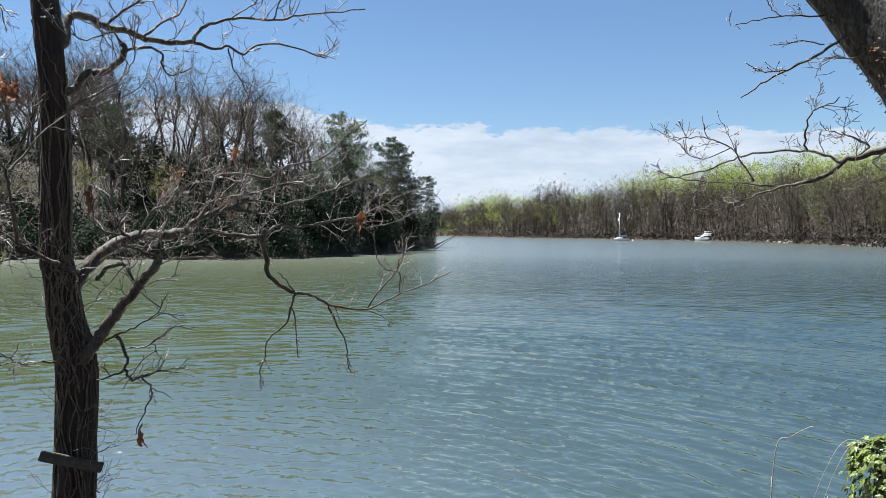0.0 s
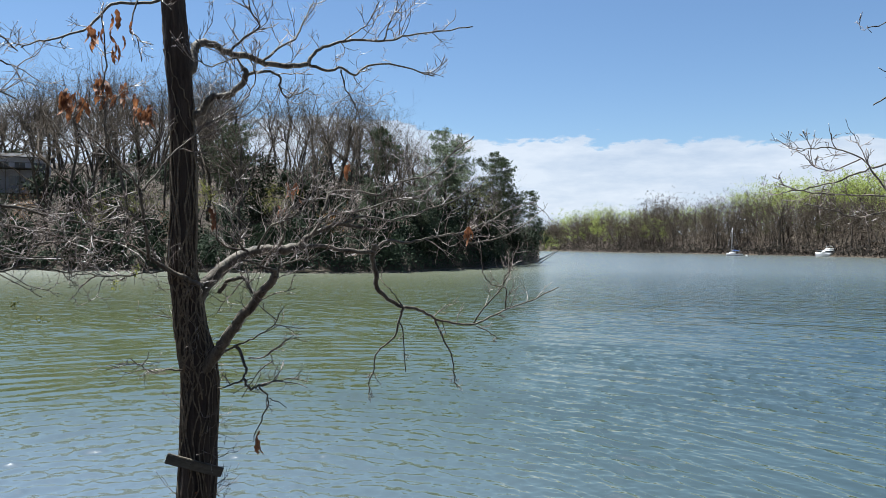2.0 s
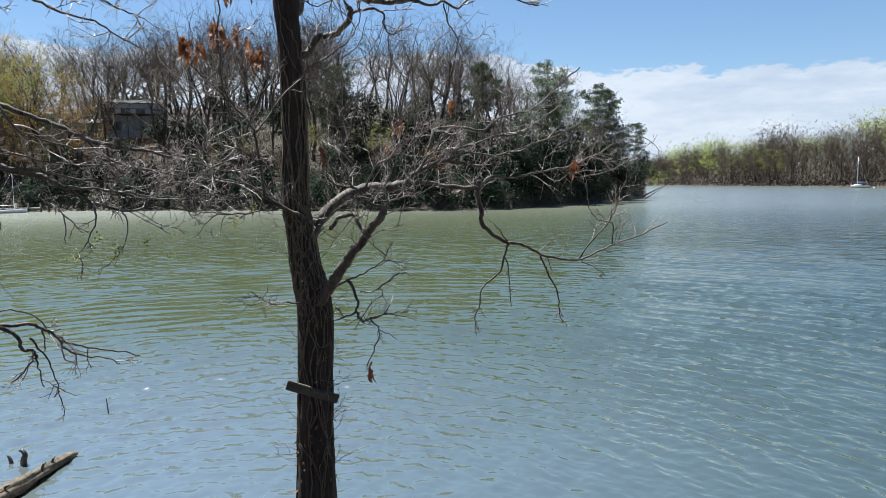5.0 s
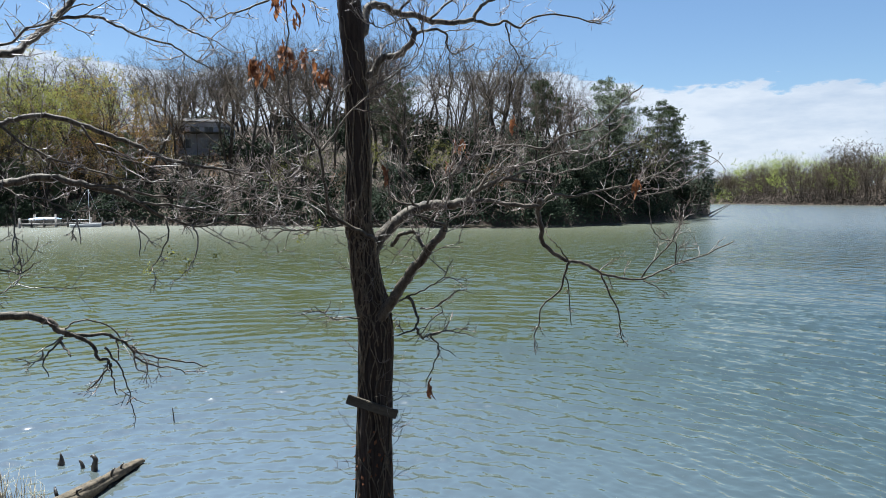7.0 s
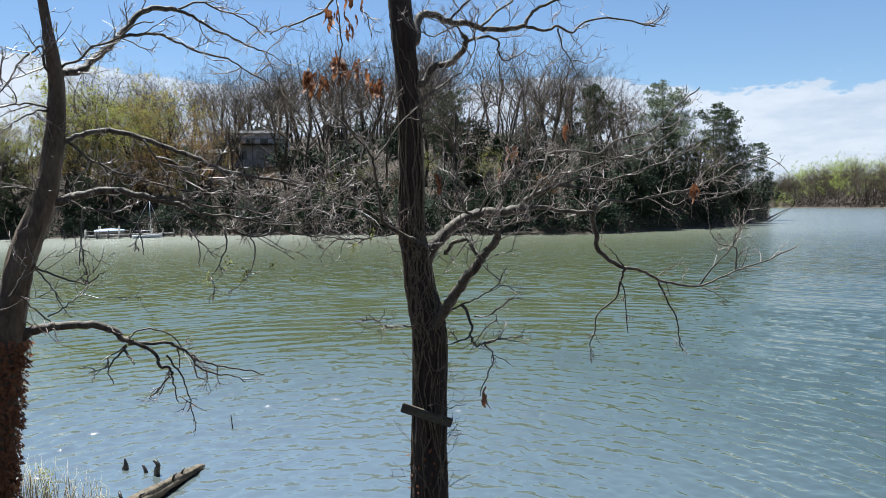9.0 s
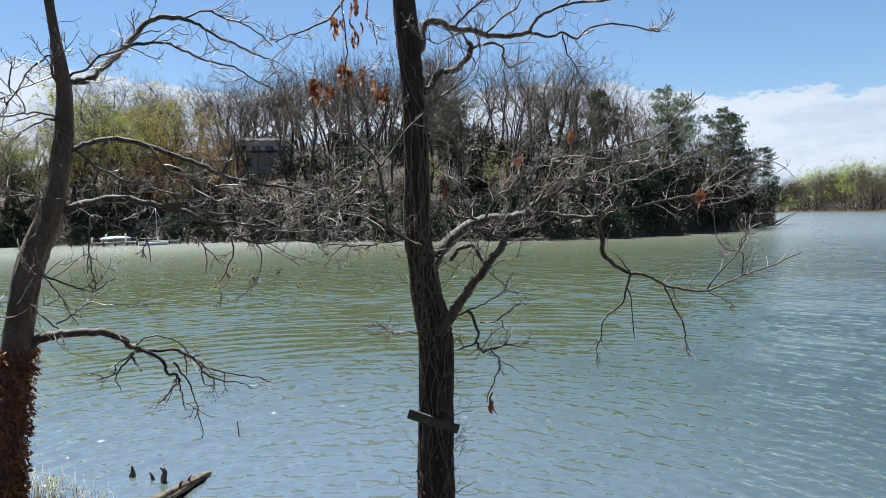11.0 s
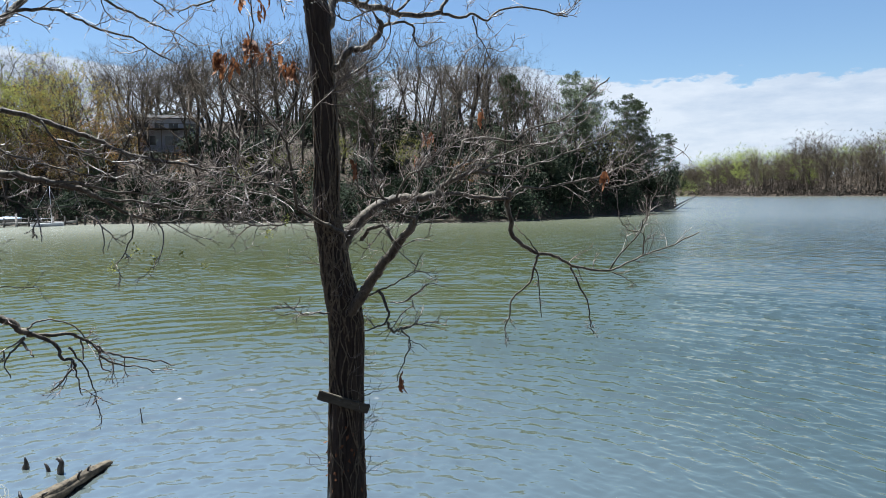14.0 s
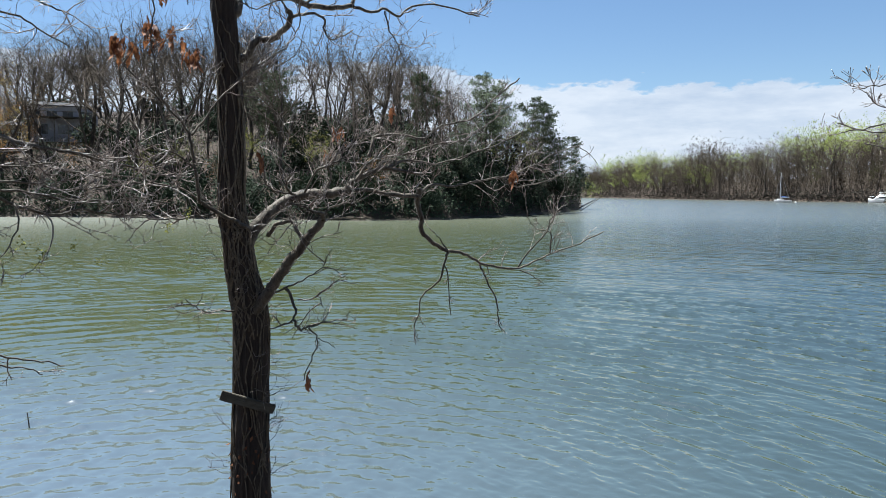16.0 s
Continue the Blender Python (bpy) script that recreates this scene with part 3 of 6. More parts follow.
def hill_woods():
    rng = random.Random(21)
    # leafless wood over the whole hill, thinner and lower on the point
    for i in range(165):
        az = rng.uniform(1.2, 61)
        d = rng.uniform(3, 105) if az > 10 else rng.uniform(3, 30)
        if 35.5 < az < 42.5 and d < 44 and rng.random() < 0.55:
            continue
        if az > 41.5 and d < 32 and rng.random() < 0.55:
            continue
        size = rng.uniform(0.78, 1.12) * float(np.interp(az, [1, 3, 5, 8, 11, 15, 22, 35, 45, 55], [0.42, 0.54, 0.66, 0.76, 0.86, 1.04, 1.18, 1.24, 1.02, 0.76]))
        plant(rng.choice(bare_kinds), az, shore(az) + d, size, rng)
    for i in range(62):        # the crest of the hill
        az = rng.uniform(25, 50)
        plant(rng.choice(bare_kinds), az, shore(az) + rng.uniform(60, 108), rng.uniform(1.0, 1.28), rng)
    for i in range(110):
        az = rng.uniform(1.5, 60)
        d = rng.uniform(7, 75) if az > 10 else rng.uniform(6, 25)
        plant(rng.choice(shrub_kinds), az, shore(az) + d, rng.uniform(0.6, 1.5), rng)
    for az, d in ((35.9, 16), (39.9, 18), (41.6, 14), (36.3, 60), (37.1, 66), (38.0, 58), (38.9, 70), (40.3, 62), (41.4, 56)):
        plant(rng.choice(bare_kinds), az, shore(az) + d, rng.uniform(0.95, 1.15), rng)
    for az, d, size in BUDS:
        plant(rng.choice(bud_kinds), az, shore(az) + d, size * (1.24 if 43 < az < 52 else 1.1), rng)
    for az, d, size in RUSTS:
        plant(rng.choice(rust_kinds), az, shore(az) + d, size, rng)
    for az, d, size in OCHRES:
        plant(rng.choice(ochre_kinds), az, shore(az) + d, size * (1.16 if 43 < az < 52 else 1.05), rng)
    for az, d, size, k in PINES:
        plant(pine_kinds[k], az, shore(az) + d, size, rng)
    az = 0.3
    while az < 60:
        for row in range(2):
            if rng.random() < (0.95 if az < 36 else 0.85):
                plant(rng.choice(shrub_kinds), az + rng.uniform(-0.4, 0.4), shore(az) + rng.uniform(0.6, 2.5) + row * 4.5, rng.uniform(0.55, 1.15) * (1.0 if az > 14 else 1.2), rng)
        az += rng.uniform(0.8, 1.5)


BUDS = [(51, 11, 0.95), (54, 13, 0.95), (56.5, 12, 0.85), (46.2, 15, 0.95), (48.6, 13, 0.9), (55.5, 10, 0.8), (48.2, 10, 0.6), (51.4, 30, 0.95), (53.4, 9, 0.62), (46.3, 30, 1.0), (44.6, 32, 0.9), (47.2, 24, 1.25), (49.8, 20, 1.05), (50.5, 16, 0.85), (52.3, 18, 1.0), (54.5, 24, 0.8), (49.0, 34, 0.95), (57, 20, 0.9), (45.6, 18, 0.8), (30.0, 10, 0.45), (34, 8, 0.4), (26, 14, 0.42), (6.3, 8, 0.62), (5.5, 4, 0.5), (21, 10, 0.4)]
RUSTS = [(45.2, 10, 1.0), (42.4, 16, 1.05), (47.8, 9, 0.8), (44.8, 14, 0.9), (43.2, 20, 0.95), (47, 12, 0.8), (37.3, 12, 0.5), (40, 30, 0.9), (28, 8, 0.4), (16, 6, 0.45)]
OCHRES = [(43.6, 16, 0.95), (44.4, 24, 1.05), (45.7, 12, 0.85), (46.6, 20, 1.0), (42.6, 26, 0.9), (48.0, 17, 0.9), (49.4, 12, 0.85), (50.8, 22, 1.0), (52.8, 14, 0.9), (55.0, 18, 0.9), (41.6, 20, 0.7), (44.0, 7, 0.5)]
PINES = [(7.7, 8, 1.0, 0), (7.0, 12, 0.85, 1), (4.2, 8, 0.9, 0), (3.5, 12, 0.84, 2), (1.3, 8, 0.66, 2), (12.6, 14, 0.86, 2), (2.6, 6, 0.6, 1), (43.0, 12, 0.66, 3), (50, 6, 0.5, 3), (9.6, 6, 0.6, 1), (54.5, 5, 0.5, 3), (47.5, 5, 0.42, 3), (0.9, 5, 0.42, 1), (24, 22, 0.85, 1), (13.5, 7, 0.55, 3)]
hill_woods()


def merge(pieces):
    """One mesh data of many placed shapes: list of (vertices, faces, matrix)."""
    s = Shape()
    for v, f, m in pieces:
        o = len(s.v)
        s.v += [m @ q for q in v]
        s.f += [tuple(o + k for k in q) for q in f]
    return s


def brush():
    """Thin saplings and brambles under the wood, too many to count."""
    rng = random.Random(5)
    s = Shape()
    for i in range(8500):
        az = rng.uniform(0.6, 60)
        r = shore(az) + rng.uniform(0.5, 1) * rng.uniform(1, 110 if az > 8 else 22)
        x, y, z = polar(az, r)
        h = rng.uniform(1.5, 6.5) if i % 5 == 0 else rng.uniform(1.0, 3.6)
        p = Vector((x, y, z - 0.2))
        d = Vector((rng.uniform(-0.6, 0.6), rng.uniform(-0.6, 0.6), 1))
        m = p + d * h * 0.5 + rand_dir(rng) * 0.14 * h
        s.tube([p, m, p + d * h], [0.028, 0.018, 0.0], 3, False)
        for k in range(4):
            q = p + d * h * rng.uniform(0.35, 0.95)
            e = rand_dir(rng)
            e.z = abs(e.z) * 0.8
            s.tube([q, q + e * h * rng.uniform(0.2, 0.4)], [0.016, 0.0], 3, False)
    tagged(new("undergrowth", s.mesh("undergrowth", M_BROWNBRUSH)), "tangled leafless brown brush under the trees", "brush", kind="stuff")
    f = Shape()
    for i in range(30000):
        az = rng.uniform(0.6, 60)
        r = shore(az) + rng.uniform(0.2, 60 if az > 9 else 25)
        x, y, z = polar(az, r)
        v = rand_dir(rng)
        f.blade(Vector((x, y, z + rng.uniform(0, 4.5) * rng.random())), v, v.orthogonal().normalized(), rng.uniform(0.2, 0.5), rng.uniform(0.12, 0.3))
    for i in range(9000):
        az = rng.uniform(0.3, 60)
        x, y, z = polar(az, shore(az) + rng.uniform(-0.7, 3.0))
        v = rand_dir(rng)
        f.blade(Vector((x, y, max(z, 0.15) + rng.random() ** 1.5 * 2.2)), v, v.orthogonal().normalized(), rng.uniform(0.25, 0.6), rng.uniform(0.12, 0.3))
    tagged(new("understory_leaves", f.mesh("understory_leaves", M_SHRUB)), "dark evergreen leaves scattered through the understory", "foliage", kind="stuff")


brush()


def far_woods():
    """The wooded shore across the lake: leafless trees in front, new green behind."""
    rng = random.Random(11)
    protos = []
    for i in range(3):
        tips = []
        a, b = bare_tree(rng, 20, (0.30, 0.26, 0.34)[i], 2, 0.3, 0.06, tips)
        c = sprays_at(rng, tips, 80, 1.3, 1.2)
        b.f += [tuple(len(b.v) + k for k in q) for q in c.f]
        b.v += c.v
        protos.append((a, b))
    leafy = []
    for i in range(3):
        tips = []
        a, b = bare_tree(rng, 20, 0.27, 2, 0.35, 0.04, tips)
        leafy.append((a, leaves_at(rng, tips, 480, 0.50, 1.5)))
    grey, twigs, green = [], [], []

    def place(az, r, h):
        x, y, z = polar(az, r)
        return Matrix.Translation((x, y, z - 0.2)) @ Euler((0, 0, rng.uniform(0, 6.3))).to_matrix().to_4x4() @ Matrix.Diagonal((h / 20, h / 20, h / 20, 1))
    for i in range(540):
        az = rng.uniform(-36, -0.6) if i < 430 else rng.uniform(-9, -0.6)
        d = rng.random() ** 1.3 * 45 + 2
        h = rng.uniform(8, 16.5) * (1 + 0.35 * noise.noise((az * 0.7, 0.3, 0.1))) * float(np.interp(az, [-36, -25, -15, -8, -4, -1.6], [0.95, 1.05, 1.2, 1.2, 1.05, 0.9]))
        m = place(az, max(shore(az), 385 if az > -2.5 else 0) + d, h)
        a, b = rng.choice(protos)
        grey.append((a.v, a.f, m))
        twigs.append((b.v, b.f, m))
    for i in range(290):
        az = rng.uniform(-36, -0.8)
        lift = float(np.interp(az, [-36, -22, -15, -13, -8, -5, 0], [19, 22, 22, 16, 13, 19, 19]))
        m = place(az, max(shore(az), 260 if az > -0.6 else 0) + rng.uniform(44, 85), lift * rng.uniform(0.74, 0.99))
        a, c = rng.choice(leafy)
        grey.append((a.v, a.f, m))
        green.append((c.v, c.f, m))
    for i in range(70):        # the far shore goes on behind the point
        m = place(rng.uniform(-1.0, 1.8), rng.uniform(430, 475), rng.uniform(10, 16))
        a, b = rng.choice(protos)
        grey.append((a.v, a.f, m))
        twigs.append((b.v, b.f, m))
    for i in range(26):
        az = rng.uniform(-9, -1.4)
        m = place(az, max(shore(az), 330) + rng.uniform(4, 14), rng.uniform(6, 12))
        a, c = rng.choice(leafy)
        green.append((c.v, c.f, m))
    olive = []
    for i in range(46):
        az = rng.uniform(-36, -26.5) if i % 5 else rng.uniform(-26, -4)
        a, c = rng.choice(leafy)
        olive.append((c.v, c.f, place(az, shore(az) + rng.uniform(3, 26), rng.uniform(8, 15))))
    for i in range(70):        # low growth round the head of the creek
        a, c = rng.choice(leafy)
        (olive if i % 3 else green).append((c.v, c.f, place(rng.uniform(-6, 1.6), rng.uniform(400, 455), rng.uniform(5, 11))))
    stems = Shape()
    for i in range(2600):
        az = rng.uniform(-36, -1)
        x, y, z = polar(az, shore(az) + rng.uniform(0.3, 1) * rng.uniform(0.5, 50))
        h = rng.uniform(2, 9)
        p, d = Vector((x, y, z - 0.2)), Vector((rng.uniform(-0.25, 0.25), rng.uniform(-0.25, 0.25), 1))
        stems.tube([p, p + d * h], [0.06, 0.0], 3, False)
        q, e = p + d * h * 0.5, rand_dir(rng)
        stems.tube([q, q + Vector((e.x, e.y, abs(e.z) + 0.3)) * h * 0.4], [0.045, 0.0], 3, False)
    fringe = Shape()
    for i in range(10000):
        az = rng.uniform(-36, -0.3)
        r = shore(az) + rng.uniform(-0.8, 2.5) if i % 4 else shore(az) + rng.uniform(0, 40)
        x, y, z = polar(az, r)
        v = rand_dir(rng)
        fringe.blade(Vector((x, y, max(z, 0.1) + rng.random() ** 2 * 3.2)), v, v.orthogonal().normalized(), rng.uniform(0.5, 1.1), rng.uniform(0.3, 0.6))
    thicket = Shape()
    for i in range(9000):
        az = rng.uniform(-36, 1.8)
        x, y, z = polar(az, max(shore(az), 396 if az > -1 else 0) + rng.uniform(4, 46))
        v = (rand_dir(rng) + Vector((0, 0, 0.9))).normalized()
        thicket.blade(Vector((x, y, z + rng.random() ** 1.4 * 6.0)), v, v.orthogonal().normalized(), rng.uniform(1.0, 2.2), rng.uniform(0.3, 0.8))
    w = thing("far_woods", (0, 0, 0), "distant wood of bare trunks topped with new green", "woods")
    w["kind"] = "stuff"
    part("saplings", stems, M_FARTWIG, w, kind="stuff")
    part("olive_crowns", merge(olive), M_OLIVE, w, "olive-green evergreen crowns", kind="stuff")
    part("thicket", thicket, M_FARHAZE, w, "brown leafless thicket between the trunks", kind="stuff")
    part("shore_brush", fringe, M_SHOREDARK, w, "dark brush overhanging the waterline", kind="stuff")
    part("trunks", merge(grey), M_FARBARK, w, kind="stuff")
    part("bare_crowns", merge(twigs), M_FARHAZE, w, kind="stuff")
    part("green_crowns", merge(green), M_FARGREEN, w, "bright yellow-green spring crowns", kind="stuff")


far_woods()
for p in bare_kinds + bud_kinds + rust_kinds + ochre_kinds + pine_kinds + shrub_kinds:      # the patterns themselves
    for o in (*p.children, p):
        bpy.data.objects.remove(o)


# ---------------------------------------------------------------- near trees
def sprig(s, rng, p, d, length, r, level, up):
    """A crooked twig with side twigs and swollen buds."""
    n = 5 if level == 0 else 3
    pts, radii, q = [p.copy()], [r], p.copy()
    for i in range(n):
        d = (d + rand_dir(rng) * (0.36 + 0.08 * level) + Vector((0, 0, up * 0.26))).normalized()
        q = q + d * (length / n) * rng.uniform(0.7, 1.3)
        pts.append(q.copy())
        radii.append(max(r * (1 - 0.5 * (i + 1) / n), 0.0014))
    s.tube(pts, radii, 4 if level == 0 else 3, False)
    e = (pts[-1] - pts[-2]).normalized()
    s.tube([q, q + e * 0.008, q + e * 0.02], [radii[-1], radii[-1] * 1.5, 0.0], 3, False)
    if level < 2:
        for k in range(rng.randint(2, 4) if level == 0 else rng.randint(1, 2)):
            f = rng.uniform(0.25, 0.95) * n
            i = min(int(f), n - 1)
            b = pts[i].lerp(pts[i + 1], f - i)
            ax = (pts[i + 1] - pts[i]).normalized()
            side = rand_dir(rng)
            side = (side - ax * side.dot(ax)).normalized()
            sprig(s, rng, b, (ax * 0.8 + side * 0.9).normalized(), length * rng.uniform(0.32, 0.6), max(r * 0.68, 0.0015), level + 1, up)


class NearTree:
    def __init__(self, name, at, label, seed, size=1.0, dense=1.0):
        self.size, self.dense = size, dense
        self.ob = thing(name, at, label, "tree")
        self.rng = random.Random(seed)
        self.twigs = Shape()
        self.line, self.rad = [], []

    def trunk(self, rows, label, mat=None):
        pts = smooth_line([r[:3] for r in rows], 5)
        rad = [float(np.interp(i / 5, range(len(rows)), [r[3] for r in rows])) for i in range(len(pts))]
        s = Shape()
        s.tube(pts, rad, 44, True, 0.085, self.rng)
        self.line, self.rad = pts, rad
        part("trunk", s, mat or M_BARK, self.ob, label)

    def limb(self, pts, r0, r1, twigs=0, up=0.3):
        pts = [Vector(q) for q in pts]
        if r0 > 0.012 and self.line:            # a limb that leaves the trunk starts inside it
            i = min(range(len(self.line)), key=lambda k: (self.line[k] - pts[0]).length)
            if (self.line[i] - pts[0]).length < self.rad[i] * 1.7 + r0:
                pts.insert(0, self.line[i].lerp(pts[0], 0.35) - Vector((0, 0, 0.02)))
        line = smooth_line(pts, 4)
        n, rng = len(line), self.rng
        for q in line[1:-1]:
            q += rand_dir(rng) * min(0.007, r0)
        rad = [r0 + (r1 - r0) * (i / (n - 1)) ** 0.8 for i in range(n)]
        if r0 > 0.010:
            rad = [r * (1 + 0.06 * noise.noise((i * 0.35, r0 * 300, 0.2))) for i, r in enumerate(rad)]
        s = Shape()
        s.tube(line, rad, 10 if r0 > 0.02 else (7 if r0 > 0.008 else 5), True)
        part("limb" if r0 > 0.012 else "branch", s, M_LIMB if r0 > 0.006 else M_TWIG, self.ob)
        self.last = line
        for k in range(int(twigs * TWIGGY * self.dense * (1 if up > 0.15 else 0.6))):
            f = rng.uniform(0.15, 1.0) * (n - 1)
            i = min(int(f), n - 2)
            p = line[i].lerp(line[i + 1], f - i)
            ax = (line[i + 1] - line[i]).normalized()
            side = rand_dir(rng)
            side = side - ax * side.dot(ax)
            side.z = side.z * 0.5 + up * 0.15
            d = (ax * rng.uniform(0.3, 1.2) + side.normalized()).normalized()
            sprig(self.twigs, rng, p, d, rng.uniform(0.09, 0.34) * self.size * (1 if up > 0.15 else 0.55), rng.uniform(0.0032, 0.0052) * (0.62 if self.size < 1 else 1), 0, up)

    def done(self, label):
        part("twig_growth", self.twigs, M_TWIG, self.ob, label, kind="stuff")


TWIGGY = 1.7


def main_tree():
    t = NearTree("shoreline_tree", (-2.46, 4.92, 1.20), "dark furrowed bare tree with crooked limbs on the bank", 3)
    limb = t.limb
    t.trunk([(-0.016, -0.008, -0.780, 0.181), (0.000, 0.000, 0.401, 0.139), (0.002, 0.001, 0.757, 0.128), (0.013, 0.006, 1.187, 0.119), (0.024, 0.012, 1.614, 0.121), (0.005, 0.002, 1.826, 0.118), (-0.033, -0.016, 2.038, 0.107), (-0.062, -0.030, 2.291, 0.096), (-0.082, -0.040, 2.458, 0.090), (-0.074, -0.036, 2.873, 0.086), (-0.074, -0.036, 3.285, 0.082), (-0.086, -0.042, 3.489, 0.082), (-0.093, -0.046, 3.693, 0.081), (-0.104, -0.051, 3.896, 0.084), (-0.122, -0.060, 4.097, 0.082), (-0.141, -0.070, 4.418, 0.077), (-0.164, -0.082, 4.776, 0.070), (-0.175, -0.088, 5.288, 0.056)], "dark deeply furrowed bark wrapped in vines")
    limb([(-0.03, -0.01, 3.82), (-0.04, 0.06, 3.98), (-0.02, 0.11, 4.03), (0.03, 0.17, 4.05), (0.11, 0.29, 4.01), (0.22, 0.42, 4.01), (0.30, 0.52, 3.98), (0.43, 0.65, 3.99), (0.56, 0.78, 4.03)], 0.0364, 0.0187, twigs=7, up=0.6)
    limb([(0.56, 0.78, 4.03), (0.59, 0.83, 4.13), (0.68, 0.92, 4.21), (0.85, 1.06, 4.29), (1.09, 1.23, 4.32), (1.26, 1.35, 4.39), (1.52, 1.51, 4.46), (1.78, 1.65, 4.53)], 0.0164, 0.0052, twigs=9, up=0.7)
    limb([(0.56, 0.78, 4.03), (0.67, 0.88, 4.00), (0.78, 0.98, 4.04), (0.87, 1.06, 4.00), (0.96, 1.15, 4.09), (1.17, 1.30, 4.13), (1.38, 1.45, 4.08), (1.46, 1.51, 4.07)], 0.0140, 0.0051, twigs=7, up=0.3)
    limb([(0.78, 0.95, 4.02), (0.79, 1.01, 3.90), (0.84, 1.10, 3.78), (0.89, 1.19, 3.64)], 0.0071, 0.0036, twigs=2, up=0.2)
    limb([(0.30, 0.47, 3.98), (0.38, 0.61, 4.12), (0.46, 0.74, 4.22), (0.49, 0.86, 4.40), (0.54, 0.98, 4.58)], 0.0113, 0.0049, twigs=6, up=0.6)
    limb([(0.11, 0.28, 4.00), (0.23, 0.30, 4.12), (0.34, 0.32, 4.21), (0.29, 0.28, 4.30), (0.27, 0.24, 4.44)], 0.0111, 0.0045, twigs=6, up=0.6)
    limb([(1.09, 1.13, 4.29), (1.14, 1.19, 4.47), (1.18, 1.22, 4.57), (1.18, 1.25, 4.72)], 0.0073, 0.0038, twigs=4, up=0.8)
    limb([(0.80, 0.96, 4.25), (0.90, 1.02, 4.35), (0.98, 1.07, 4.43), (1.05, 1.12, 4.61)], 0.0072, 0.0037, twigs=4, up=0.8)
    limb([(0.03, 0.02, 3.52), (0.07, 0.02, 3.60), (0.13, 0.04, 3.64), (0.22, 0.05, 3.65), (0.30, 0.07, 3.72), (0.34, 0.07, 3.79), (0.33, 0.05, 3.84)], 0.0318, 0.0189, twigs=3, up=0.6)
    limb([(0.35, 0.06, 3.79), (0.41, 0.14, 3.83), (0.51, 0.25, 3.83), (0.50, 0.31, 3.74), (0.55, 0.37, 3.69), (0.66, 0.49, 3.78)], 0.0126, 0.0044, twigs=5, up=0.3)
    limb([(0.33, 0.05, 3.84), (0.29, -0.03, 3.89), (0.20, -0.17, 3.80), (0.15, -0.25, 3.82)], 0.0084, 0.0030, twigs=4, up=0.6)
    limb([(0.01, -0.21, 3.28), (0.12, -0.18, 3.39), (0.26, -0.14, 3.47), (0.40, -0.10, 3.58), (0.47, -0.09, 3.72), (0.46, -0.11, 3.83)], 0.0071, 0.0030, twigs=5, up=0.5)
    limb([(-0.01, -0.01, 2.16), (0.03, 0.05, 2.29), (0.09, 0.11, 2.39), (0.17, 0.18, 2.47), (0.26, 0.25, 2.53), (0.37, 0.32, 2.56), (0.48, 0.39, 2.56), (0.58, 0.45, 2.58)], 0.0545, 0.0368, twigs=8, up=0.8)
    limb([(0.56, 0.46, 2.57), (0.64, 0.53, 2.66), (0.71, 0.58, 2.70), (0.82, 0.66, 2.76), (0.93, 0.73, 2.74), (1.09, 0.82, 2.71)], 0.0281, 0.0112, twigs=8, up=0.8)
    limb([(0.58, 0.47, 2.57), (0.75, 0.60, 2.59), (0.86, 0.67, 2.56), (1.01, 0.77, 2.54), (1.09, 0.82, 2.54)], 0.0173, 0.0179, twigs=5, up=0.8)
    limb([(1.09, 0.82, 2.55), (1.13, 0.87, 2.61), (1.20, 0.93, 2.63), (1.31, 1.03, 2.62), (1.44, 1.13, 2.65), (1.65, 1.28, 2.69), (1.74, 1.35, 2.64), (1.85, 1.42, 2.62), (2.06, 1.54, 2.67), (2.28, 1.68, 2.81)], 0.0134, 0.0050, twigs=9, up=0.5)
    limb([(1.09, 0.82, 2.60), (1.06, 0.86, 2.49), (1.08, 0.90, 2.37), (1.07, 0.94, 2.26), (1.16, 1.00, 2.16), (1.26, 1.07, 2.09)], 0.0246, 0.0163)
    limb([(1.26, 1.07, 2.09), (1.38, 1.19, 2.06), (1.48, 1.31, 1.98), (1.58, 1.41, 1.94), (1.78, 1.59, 1.90), (1.90, 1.69, 1.94), (2.05, 1.82, 2.01), (2.25, 1.97, 2.07), (2.54, 2.18, 2.20)], 0.0151, 0.0054, twigs=5, up=0.4)
    limb([(1.27, 1.07, 2.09), (1.24, 1.07, 2.00), (1.19, 1.09, 1.84), (1.05, 1.08, 1.72), (1.02, 1.09, 1.58), (0.97, 1.10, 1.43)], 0.0116, 0.0048, twigs=4, up=-0.3)
    limb([(1.23, 1.06, 1.99), (1.27, 1.07, 1.86), (1.29, 1.07, 1.56)], 0.0070, 0.0035, twigs=2, up=-0.2)
    limb([(1.48, 1.41, 1.96), (1.55, 1.45, 1.77), (1.62, 1.49, 1.62), (1.63, 1.51, 1.47), (1.66, 1.53, 1.35)], 0.0098, 0.0038, twigs=3, up=-0.2)
    limb([(1.78, 1.75, 1.89), (1.87, 1.76, 2.04), (2.02, 1.77, 2.19), (2.08, 1.77, 2.35), (2.18, 1.78, 2.38)], 0.0090, 0.0038, twigs=4, up=0.5)
    limb([(2.06, 1.87, 2.01), (2.06, 1.83, 2.21), (1.94, 1.79, 2.24), (1.86, 1.76, 2.35)], 0.0078, 0.0038, twigs=3, up=0.4)
    limb([(1.80, 1.75, 1.87), (1.91, 1.76, 1.82), (2.01, 1.77, 1.75)], 0.0064, 0.0031, twigs=2, up=-0.1)
